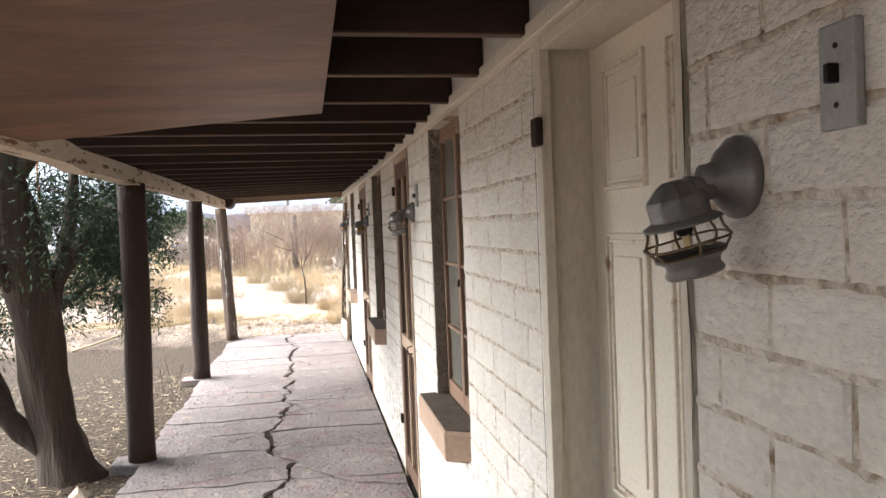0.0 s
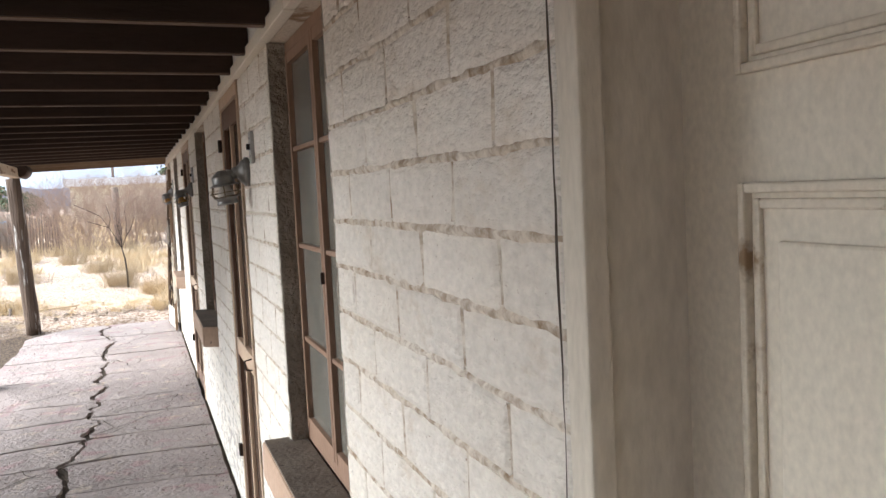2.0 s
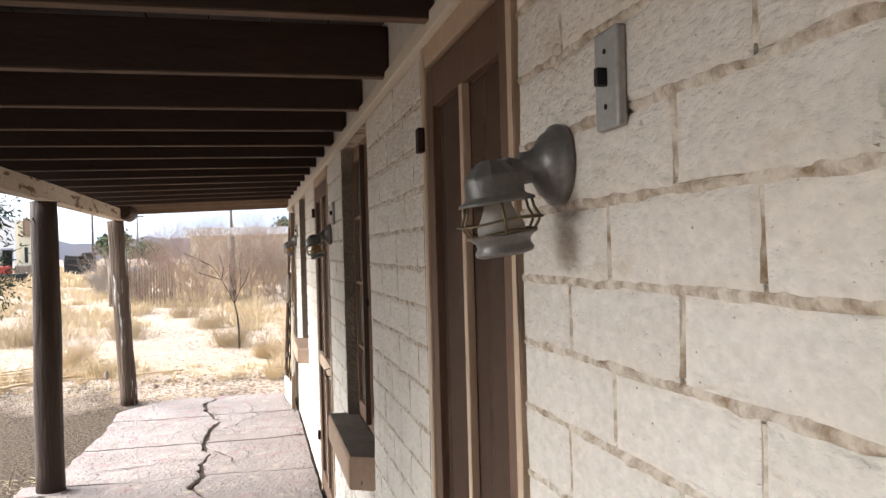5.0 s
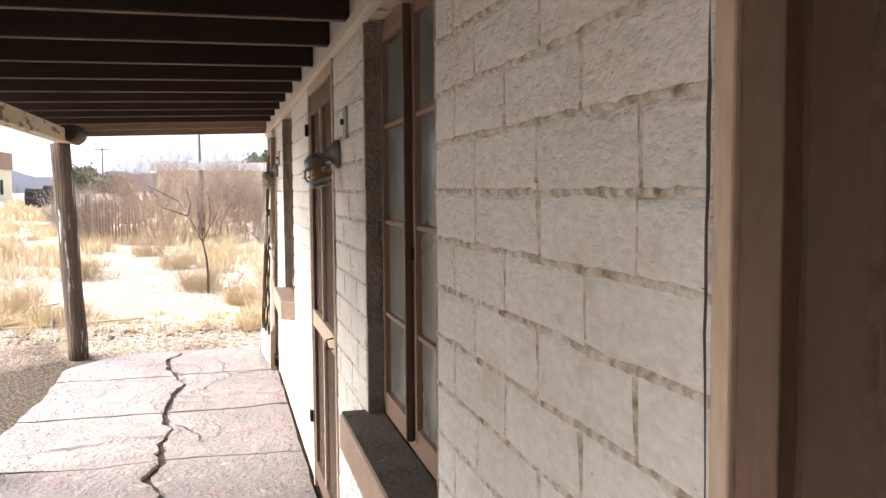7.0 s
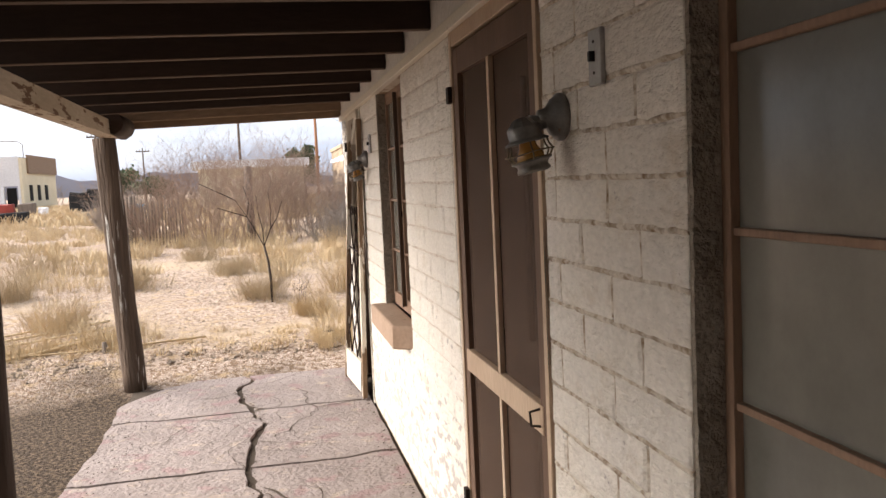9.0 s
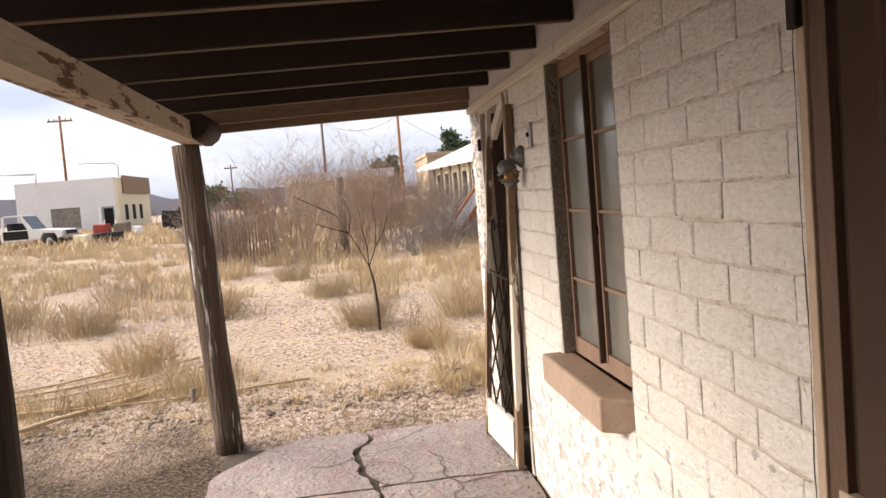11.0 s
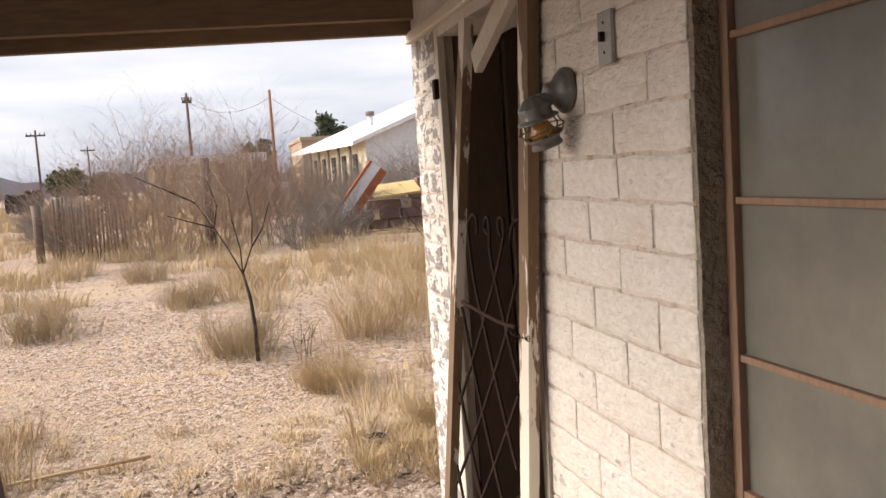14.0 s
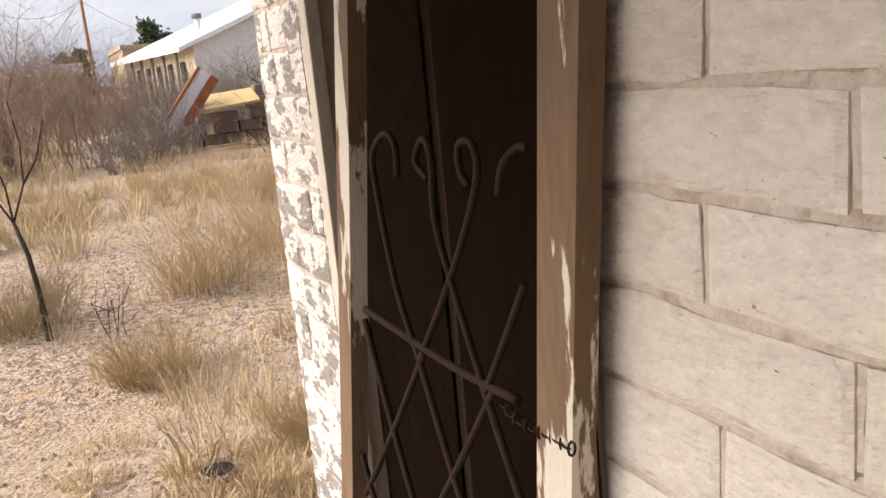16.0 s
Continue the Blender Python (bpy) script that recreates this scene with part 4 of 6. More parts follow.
        lp("paper_tag", bm, YELLOW, "small yellow paper tag in the cage")
    # black shallow cone puts the cup's inner shade into colour
    bm = bmesh.new()
    spun(bm, [(0.0, -0.0445), (0.0405, -0.0405), (0.0405, -0.043)], c, 20)
    lp("cup_lining", bm, SOCKET, "black disc for the shade inside the cup")
    return L


wall_lamp(0.727, 1.569, None, "grey caged wall lamp with no bulb, rusted cap", 0)
wall_lamp(4.02, 1.592, PALEJAR, "grey caged wall lamp with a frosted jar", 0, -8)
wall_lamp(7.30, 1.578, AMBER, "grey caged wall lamp with an amber jar", -3, -12)
wall_lamp(10.775, 1.602, AMBER, "grey caged wall lamp with a tilted amber jar", 4, -20)
for y, z in ((0.515, 1.659), (3.85, 1.668), (7.085, 1.675), (10.556, 1.685)):
    pl = tagged(boxed("cover_plate", PLATE, (FACE - 0.014, FACE - 0.002, y - 0.030, y + 0.030, z - 0.054, z + 0.054), bevel=0.003),
                "grey metal switch cover plate on the wall", "switch plate", "cover plates")
    part("toggle", _box_bm(FACE - 0.026, FACE - 0.012, y - 0.005, y + 0.005, z - 0.008, z + 0.012, 0.002), SOCKET, pl)
    for dz in (-0.03, 0.03):
        bm = bmesh.new()
        tube(bm, [(FACE - 0.0155, y, z + dz), (FACE - 0.013, y, z + dz)], 0.003, 8)
        part("screw", bm, IRON, pl)

# ---------- plants: helpers ----------
def blade_mesh(name, tufts, mat, per, width):
    """Dry blades: for tufts (x, y, radius, height), thin two-triangle blades that lean out."""
    V, F = [], []
    k = 0
    for x, y, r, h in tufts:
        nb = max(6, int(per))
        a = rng.uniform(0, 2 * math.pi, nb)
        rr = r * np.sqrt(rng.uniform(0, 1, nb)) * 0.75
        bx, by = x + rr * np.cos(a), y + rr * np.sin(a)
        hh = h * rng.uniform(0.45, 1.05, nb)
        lean = rng.uniform(0.15, 0.95, nb) * hh
        la = a + rng.normal(0, 0.7, nb)
        z0 = gz(x, y) - 0.01
        w = width * rng.uniform(0.6, 1.5, nb)
        wa = rng.uniform(0, math.pi, nb)
        for i in range(nb):
            ox, oy = w[i] * math.cos(wa[i]), w[i] * math.sin(wa[i])
            mx, my, mz = bx[i] + lean[i] * 0.35 * math.cos(la[i]), by[i] + lean[i] * 0.35 * math.sin(la[i]), z0 + hh[i] * 0.6
            V += [(bx[i] - ox, by[i] - oy, z0), (bx[i] + ox, by[i] + oy, z0), (mx - ox * 0.7, my - oy * 0.7, mz), (mx + ox * 0.7, my + oy * 0.7, mz),
                  (bx[i] + lean[i] * math.cos(la[i]), by[i] + lean[i] * math.sin(la[i]), z0 + hh[i])]
            F += [(k, k + 1, k + 3), (k, k + 3, k + 2), (k + 2, k + 3, k + 4)]
            k += 5
    return mesh_from(name, V, F, mat)


def branch(V, F, p0, direction, length, width, depth, spread=0.6, up=0.25, kids=3):
    """Ribbon twigs, crossed pairs, that fork."""
    p, d = Vector(p0), Vector(direction).normalized()
    steps = 3
    pts = [p.copy()]
    for _ in range(steps):
        d = (d + Vector((rnd.gauss(0, 0.16), rnd.gauss(0, 0.16), rnd.gauss(0, 0.10) + up * 0.12))).normalized()
        p = p + d * (length / steps)
        pts.append(p.copy())
    s1 = d.orthogonal().normalized()
    for s in (s1, d.cross(s1)):
        k = len(V)
        for i, q in enumerate(pts):
            w = width * (1 - 0.55 * i / steps)
            V += [tuple(q - s * w), tuple(q + s * w)]
        for i in range(steps):
            F.append((k + 2 * i, k + 2 * i + 1, k + 2 * i + 3, k + 2 * i + 2))
    if depth > 0:
        for i in range(kids):
            q = pts[rnd.randint(1, steps)]
            nd = d + Vector((rnd.gauss(0, spread), rnd.gauss(0, spread), rnd.gauss(0, spread * 0.5) + up))
            branch(V, F, q, nd, length * rnd.uniform(0.5, 0.8), width * 0.55, depth - 1, spread, up, kids)


def twig_bush(name, x, y, r, h, mat, label, stems=12, depth=2, width=0.012, group="bare shrubs", kids=3):
    V, F = [], []
    for _ in range(stems):
        a, q = rnd.uniform(0, 2 * math.pi), r * 0.35 * math.sqrt(rnd.random())
        d = (math.cos(a) * rnd.uniform(0.1, 0.8) * r / h, math.sin(a) * rnd.uniform(0.1, 0.8) * r / h, 1)
        branch(V, F, (q * math.cos(a), q * math.sin(a), -0.03), d, h * rnd.uniform(0.36, 0.60), width, depth, 0.85, 0.2, kids)
    ob = mesh_from(name, V, F, mat)
    ob.location = (x, y, gz(x, y))
    return tagged(ob, label, "shrub", group)


# grass over the field
def field_ok(x, y):
    if y < 12.9 or (x > 0.1 and y < 13.2):
        return False
    path = abs(x - (-0.9 - (y - 13) * 0.16 + 0.5 * math.sin(y * 0.5)))
    if y < 18 and path < 0.75:
        return False
    return noise.noise((x * 0.42, y * 0.42, 5)) > (0.10 if y < 20 else -0.08)


near, mid_t, far_t, grey_t = [], [], [], []
for _ in range(5200):
    y = 12.9 + 34 * rnd.random() ** 1.3
    x = -14 + 21 * rnd.random()
    if field_ok(x, y) and x > -1.2 - (y - 6) * 0.75:
        q = (x, y, rnd.uniform(0.10, 0.24), rnd.uniform(0.14, 0.34))
        (grey_t if rnd.random() < 0.3 else near if y < 18 else mid_t).append(q)
for _ in range(2600):
    y = 40 + 70 * rnd.random()
    x = -0.9 * y * rnd.random() + 12
    far_t.append((x, y, rnd.uniform(0.3, 0.8), rnd.uniform(0.25, 0.55)))
# sparse straw right behind the slab
for _ in range(120):
    x, y = rnd.uniform(-3.4, 0.3), rnd.uniform(12.55, 13.6)
    near.append((x, y, 0.09, rnd.uniform(0.03, 0.10)))
for _ in range(60):
    near.append((rnd.uniform(-0.05, 0.5), rnd.uniform(12.45, 13.1), 0.08, rnd.uniform(0.05, 0.13)))
V, F = [], []
for _ in range(9000):
    y = 12.42 + 3.6 * rnd.random() ** 1.5
    x = rnd.uniform(-4.0, 0.9)
    if noise.noise((x * 1.1, y * 1.1, 3)) + rnd.uniform(-0.35, 0.35) < 0.02 or (x > 0.15 and y < 12.6):
        continue
    a, ln, w = rnd.uniform(0, 6.3), rnd.uniform(0.02, 0.10), rnd.uniform(0.001, 0.0022)
    z = gz(x, y) + rnd.uniform(0.003, 0.02)
    c, q, dz = math.cos(a), math.sin(a), rnd.uniform(-0.004, 0.02)
    k = len(V)
    V += [(x - q * w, y + c * w, z), (x + q * w, y - c * w, z), (x + c * ln + q * w, y + q * ln - c * w, z + dz), (x + c * ln - q * w, y + q * ln + c * w, z + dz)]
    F.append((k, k + 1, k + 2, k + 3))
tagged(mesh_from("straw_litter", V, F, GRASS), "golden straw scattered on the sand", "straw", kind="stuff")
tagged(blade_mesh("dry_grass", near, GRASS, 55, 0.0016), "dry straw-coloured grass on the sand", "grass", kind="stuff")
tagged(blade_mesh("dry_grass_beyond", mid_t, GRASS, 36, 0.0048), "dry straw-coloured grass over the field", "grass", kind="stuff")
tagged(blade_mesh("grey_dry_weeds", grey_t, SAGE, 40, 0.003), "grey-brown dry weeds among the grass", "weeds", kind="stuff")
tagged(blade_mesh("far_grass", far_t, GRASS, 20, 0.03), "far dry grass", "grass", kind="stuff")

# tufted shrubs told apart one by one
for x, y, r, h, m, lab in ((-0.50, 15.15, 0.38, 0.42, SAGE, "grey dry shrub round the sapling's foot"), (0.55, 15.35, 0.50, 0.55, GRASS, "pale dry bunch grass with seed heads"),
                           (1.05, 16.1, 0.55, 0.62, GRASS, "tall dry bunch grass"), (0.00, 14.05, 0.28, 0.30, GRASS, "small tuft of yellow dry grass"),
                           (-2.45, 14.2, 0.42, 0.42, GRASS, "straw bunch grass on the sand"), (-3.5, 16.3, 0.55, 0.38, SAGE, "low grey-brown dry shrub"),
                           (-4.7, 17.0, 0.6, 0.45, SAGE, "low grey-brown dry shrub"), (-2.1, 16.6, 0.36, 0.36, SAGE, "low grey-brown dry shrub"),
                           (-1.5, 20.2, 0.45, 0.38, SAGE, "low grey-brown dry shrub"), (0.95, 19.6, 0.65, 0.60, GRASS, "tall dry bunch grass"),
                           (1.5, 18.3, 0.60, 0.62, GRASS, "tall dry bunch grass"), (-3.8, 19.3, 0.7, 0.45, SAGE, "low grey-brown dry shrub"),
                           (-2.7, 22.1, 0.7, 0.45, GRASS, "straw bunch grass on the sand"), (-0.3, 18.6, 0.5, 0.45, GRASS, "straw bunch grass on the sand"),
                           (-0.9, 17.6, 0.35, 0.35, SAGE, "low grey-brown dry shrub"), (0.42, 13.05, 0.18, 0.22, GRASS, "dry brown weed by the wall")):
    V, F = [], []
    for _ in range(120):
        a, q = rnd.uniform(0, 2 * math.pi), r * 0.55 * math.sqrt(rnd.random())
        sx, sy = x + q * math.cos(a), y + q * math.sin(a)
        d = (math.cos(a) * rnd.uniform(0.1, 0.9), math.sin(a) * rnd.uniform(0.1, 0.9), 1)
        branch(V, F, (sx, sy, gz(sx, sy) - 0.02), d, h * rnd.uniform(0.35, 0.62), 0.0028, 2, 0.6, 0.3, 3)
    tuft = blade_mesh("bunch_grass" if m is GRASS else "dry_shrub", [(x + rnd.gauss(0, r * 0.42), y + rnd.gauss(0, r * 0.42), r * 0.35, h * rnd.uniform(0.45, 0.8)) for _ in range(11)], m, 34, 0.0017)
    tagged(tuft, lab, "grass" if m is GRASS else "shrub", "dry tufts")
    sprigs = tagged(mesh_from("dry_foliage", V, F, m), kind="stuff")
    sprigs.parent = tuft

# bare thicket
for x, y, r, h in ((-2.6, 24.5, 1.1, 1.75), (-1.5, 24.0, 1.3, 2.3), (-0.6, 24.6, 1.4, 2.65), (0.3, 24.8, 1.2, 2.4), (-1.9, 26.2, 1.4, 2.8), (1.0, 26.5, 1.2, 2.0), (0.1, 27.5, 1.5, 2.7), (-3.5, 27.5, 1.3, 2.2), (-2.4, 30, 1.5, 2.9), (-0.6, 30.5, 1.6, 3.0), (1.1, 30, 1.5, 2.6)):
    twig_bush("bare_thicket", x, y, r, h, TWIG, "tall bare reddish-brown thicket of thin twigs", 34, 3, 0.0085, "bare thicket")
for x, y, r, h in ((1.3, 24.2, 0.9, 1.05), (1.9, 25.5, 0.9, 1.0), (0.8, 23.0, 0.7, 0.8), (2.2, 29.5, 1.2, 1.3), (-3.3, 25.8, 0.9, 1.3), (3.4, 33, 1.4, 1.5), (-5.5, 36, 1.6, 1.6), (-4.6, 31, 1.3, 1.5), (2.6, 28.5, 1.2, 1.6), (3.6, 30, 1.3, 1.9), (4.6, 32, 1.4, 2.1), (2.0, 31, 1.2, 1.9), (2.4, 33.5, 1.3, 2.1), (3.4, 34.5, 1.4, 2.2), (4.4, 34, 1.4, 2.2), (5.4, 35, 1.5, 2.2)):
    twig_bush("grey_shrub", x, y, r, h, TWIGGREY, "bare grey twiggy shrub behind the grass", 46, 2, 0.012)
twig_bush("dark_bare_bush", 3.9, 25.2, 1.0, 2.0, DARKTWIG, "dark bare branching bush beside the block pile", 9, 3, 0.014)
twig_bush("dark_bare_bush", 3.1, 23.4, 0.7, 0.9, DARKTWIG, "dark bare branching bush beside the block pile", 9, 2, 0.011)
twig_bush("bare_weed", -0.10, 14.7, 0.20, 0.50, DARKTWIG, "thin bare weed in the dry grass", 5, 1, 0.004, kids=2)
twig_bush("bare_weed", -4.2, 16.2, 0.7, 0.6, TWIG, "thin bare weed in the dry grass", 9, 2, 0.004)
twig_bush("thin_vine", -1.75, 8.4, 0.35, 0.75, TWIGGREY, "thin dry stems beside the porch slab", 4, 1, 0.004, kids=2)

# the bare sapling
sap = thing("bare_sapling", -0.40, 14.92, gz(-0.4, 14.92), "small bare forked sapling in the dry grass", "tree")
bm = bmesh.new()
tube(bm, [(0.0, 0, -0.05), (-0.005, 0, 0.25), (-0.02, 0, 0.45), (-0.055, 0, 0.62)], [0.017, 0.014, 0.012, 0.010], 8)
part("trunk", bm, DARKTWIG, sap)
for pts in (((-0.055, 0, 0.62), (-0.14, 0.03, 0.80), (-0.22, 0.05, 0.95), (-0.33, 0.04, 1.13), (-0.50, 0.0, 1.22)), ((-0.055, 0, 0.62), (-0.06, -0.02, 0.80), (-0.10, -0.05, 1.0), (-0.11, -0.05, 1.18)),
            ((-0.055, 0, 0.62), (0.02, 0.02, 0.80), (0.04, 0.03, 1.0), (0.02, 0.05, 1.2), (0.06, 0.05, 1.32)), ((0.02, 0.02, 0.80), (0.10, 0.0, 0.92), (0.16, -0.03, 1.10)),
            ((-0.22, 0.05, 0.95), (-0.19, 0.06, 1.1), (-0.24, 0.1, 1.28)), ((-0.22, 0.05, 0.95), (-0.36, 0.02, 1.0), (-0.52, 0.0, 1.06)), ((-0.33, 0.04, 1.13), (-0.45, 0.02, 1.20), (-0.70, 0.0, 1.33))):
    bm = bmesh.new()
    tube(bm, pts, [0.0058 * (1 - 0.17 * i) for i in range(len(pts))], 6)
    part("limb", bm, DARKTWIG, sap)
    V, F = [], []
    for q in pts[1:]:
        for _ in range(5):
            branch(V, F, q, (rnd.gauss(0, 0.6), rnd.gauss(0, 0.6), 0.8), 0.30, 0.0028, 2, kids=2)
    tw = tagged(mesh_from("twig_spray", V, F, TWIG), kind="stuff")
    tw.parent = sap

# the juniper beside the porch
jun = thing("juniper_tree", -1.97, 5.58, -0.06, "dark shaggy-barked juniper with hanging green sprays", "tree")


def shaggy(bm):
    for v in bm.verts:
        v.co += Vector((0.03, 0.03, 0)) * noise.noise((v.co.x * 9, v.co.y * 9, v.co.z * 1.6)) + Vector((0.012, 0.012, 0)) * noise.noise((v.co.x * 28, v.co.y * 28, v.co.z * 4))


bm = bmesh.new()
tube(bm, [(0.05, 0, -0.12), (0.0, 0, 0.05), (-0.05, -0.02, 0.35), (-0.09, -0.05, 0.7), (-0.11, -0.1, 1.05), (-0.16, -0.18, 1.45), (-0.24, -0.28, 2.0), (-0.3, -0.3, 2.8), (-0.35, -0.2, 3.6)],
     [0.25, 0.19, 0.15, 0.14, 0.15, 0.16, 0.15, 0.11, 0.05], 20)
bmesh.ops.subdivide_edges(bm, edges=bm.edges[:], cuts=1)
shaggy(bm)
part("trunk", bm, BARK, jun)
limbs = [[(-0.02, 0, 0.10), (-0.25, -0.05, 0.35), (-0.55, -0.12, 0.75), (-0.95, -0.2, 1.3), (-1.4, -0.2, 2.0)],
         [(-0.10, -0.08, 1.0), (0.0, -0.05, 1.3), (0.06, 0.05, 1.6), (0.10, 0.2, 2.1), (0.1, 0.5, 2.9)],
         [(-0.11, -0.1, 1.10), (-0.3, -0.4, 1.5), (-0.5, -0.8, 2.0), (-0.6, -1.1, 2.9)],
         [(-0.12, -0.1, 1.2), (0.0, 0.3, 1.45), (0.0, 0.8, 1.6), (-0.05, 1.4, 1.75), (-0.15, 2.1, 1.8)],
         [(-0.1, -0.05, 0.95), (-0.15, 0.35, 1.1), (-0.12, 0.9, 1.15), (-0.1, 1.4, 1.25)],
         [(-0.14, -0.15, 1.3), (-0.5, 0.1, 1.7), (-0.9, 0.6, 2.1), (-1.2, 1.2, 2.5)],
         [(-0.3, -0.06, 0.42), (-0.5, 0.1, 0.8), (-0.8, 0.4, 1.0), (-1.1, 0.9, 1.15)],
         [(-0.2, -0.25, 1.9), (0.2, -0.5, 2.3), (0.6, -0.8, 2.7)],
         [(-0.12, -0.1, 1.2), (0.05, 0.9, 1.75), (0.15, 1.9, 1.9), (0.2, 2.9, 1.75)],
         [(-0.24, -0.28, 2.0), (-0.1, 0.4, 2.5), (0.0, 1.1, 2.6), (-0.2, 1.9, 2.5)]]
leafs = []
for pts in limbs:
    bm = bmesh.new()
    r = 0.085 if len(pts) == 5 else 0.055
    tube(bm, pts, [r * (1 - 0.19 * i) for i in range(len(pts))], 10)
    bmesh.ops.subdivide_edges(bm, edges=bm.edges[:], cuts=1)
    shaggy(bm)
    part("limb", bm, BARK, jun)
    for a, b in zip(pts[1:], pts[2:]):
        a, b = Vector(a), Vector(b)
        for _ in range(7):
            q = a.lerp(b, rnd.random())
            leafs.append((q + Vector((rnd.gauss(0, 0.2), rnd.gauss(0, 0.25), rnd.gauss(0.05, 0.18))), rnd.uniform(0.10, 0.22)))
    e = Vector(pts[-1])
    for _ in range(10):
        leafs.append((e + Vector((rnd.gauss(0, 0.3), rnd.gauss(0, 0.3), rnd.gauss(0, 0.25))), rnd.uniform(0.12, 0.25)))
# hanging sprays toward the light
for _ in range(70):
    yy = rnd.uniform(0.5, 3.0)
    leafs.append((Vector((0.12 + rnd.gauss(0, 0.17), yy, 1.95 - abs(rnd.gauss(0, 0.55)))), rnd.uniform(0.07, 0.15)))
leafs = [(c, r) for c, r in leafs if c.z > 0.75]
V, F, TV, TF = [], [], [], []
for c, r in leafs:
    if c.z < 0.85 and c.y < 0.6:
        continue
    if c.x > 0.28:
        c.x = 0.28 - abs(rnd.gauss(0, 0.15))
    near_w = Vector((-0.12, min(4.0, max(-0.5, c.y * 0.85)), c.z + 0.15))
    branch(TV, TF, near_w.lerp(c, 0.45), c - near_w, (c - near_w).length * 0.55, 0.006, 1, kids=2)
    for _ in range(190):
        o = Vector((rnd.gauss(0, 1), rnd.gauss(0, 1), rnd.gauss(-0.15, 1.0))) * r * 0.55
        q = c + o
        dirv = (o.normalized() + Vector((rnd.gauss(0, 0.5), rnd.gauss(0, 0.5), rnd.gauss(-0.25, 0.5)))).normalized()
        s = dirv.orthogonal().normalized()
        s = (s * math.cos(q.x * 90) + dirv.cross(s) * math.sin(q.x * 90)) * rnd.uniform(0.003, 0.007)
        ln = rnd.uniform(0.018, 0.045)
        k = len(V)
        V += [tuple(q - s), tuple(q + s), tuple(q + dirv * ln + s * 0.5), tuple(q + dirv * ln - s * 0.5)]
        F.append((k, k + 1, k + 2, k + 3))
# dense unseen crown side away from the porch, hung low, added to shade it
for _ in range(330):
    c = Vector((rnd.uniform(-3.2, -0.75), rnd.uniform(-7.2, -2.6), 0.35 + 3.9 * rnd.random() ** 0.9))
    if c.x > -1.0 and c.z < 1.6:
        continue
    for _ in range(110):
        q = c + Vector((rnd.gauss(0, 0.27), rnd.gauss(0, 0.27), rnd.gauss(0, 0.24)))
        dirv = Vector((rnd.gauss(0, 1), rnd.gauss(0, 1), rnd.gauss(-0.3, 0.7))).normalized()
        s = dirv.orthogonal().normalized() * rnd.uniform(0.012, 0.022)
        ln = rnd.uniform(0.06, 0.12)
        k = len(V)
        V += [tuple(q - s), tuple(q + s), tuple(q + dirv * ln + s * 0.5), tuple(q + dirv * ln - s * 0.5)]
        F.append((k, k + 1, k + 2, k + 3))
cr = mesh_from("crown", V, F, LEAF)
cr.parent = jun
tw = tagged(mesh_from("twig_spray", TV, TF, BARK), kind="stuff")
tw.parent = jun

# litter and stones
V, F = [], []
for _ in range(2600):
    x, y = -1.55 - abs(rnd.gauss(0, 1.5)), rnd.uniform(2.5, 9.5)
    a, ln, w = rnd.uniform(0, 6.3), rnd.uniform(0.02, 0.09), rnd.uniform(0.0015, 0.004)
    z = gz(x, y) + rnd.uniform(0.003, 0.015)
    dx, dy = math.cos(a), math.sin(a)
    k = len(V)
    V += [(x - dy * w, y + dx * w, z), (x + dy * w, y - dx * w, z), (x + dx * ln + dy * w, y + dy * ln - dx * w, z + rnd.uniform(0, 0.012)), (x + dx * ln - dy * w, y + dy * ln + dx * w, z + rnd.uniform(0, 0.012))]
    F.append((k, k + 1, k + 2, k + 3))
tagged(mesh_from("twig_litter", V, F, SAGE), "dry twigs and litter under the juniper", "litter", kind="stuff")
V, F = [], []


def stone(x, y, z, r):
    k = len(V)
    pts = [(1, 0, 0), (0.3, 0.95, 0), (-0.8, 0.6, 0), (-0.8, -0.6, 0), (0.3, -0.95, 0), (0.1, 0, 0.7), (0.5, 0.1, 0.45), (-0.5, -0.1, 0.5)]
    a = rnd.uniform(0, 6.3)
    for px, py, pz in pts:
        j = rnd.uniform(0.75, 1.2) * r
        V.append((x + (px * math.cos(a) - py * math.sin(a)) * j, y + (px * math.sin(a) + py * math.cos(a)) * j, z - 0.15 * r + pz * j))
    for f in ((0, 1, 6), (1, 5, 6), (1, 2, 7), (1, 7, 5), (2, 3, 7), (3, 4, 5), (3, 5, 7), (4, 0, 6), (4, 6, 5)):
        F.append(tuple(k + q for q in f))


for _ in range(12000):
    y = 12.45 + 8 * rnd.random() ** 1.15
    x = rnd.uniform(-4.5, 1.2) if y > 13 else rnd.uniform(-3.6, 0.5)
    stone(x, y, gz(x, y), 0.005 + 0.024 * rnd.random() ** 3.5)
tagged(mesh_from("gravel", V, F, PEBBLE), "scattered small pale stones on the sand", "gravel", kind="stuff")
V, F = [], []
for _ in range(900):
    x, y = -1.6 - abs(rnd.gauss(0, 1.0)), rnd.uniform(5, 12.5)
    stone(x, y, gz(x, y), 0.004 + 0.014 * rnd.random() ** 3)
tagged(mesh_from("dirt_clods", V, F, SOILJ), "dark crumbs of dirt beside the slab", "gravel", kind="stuff")
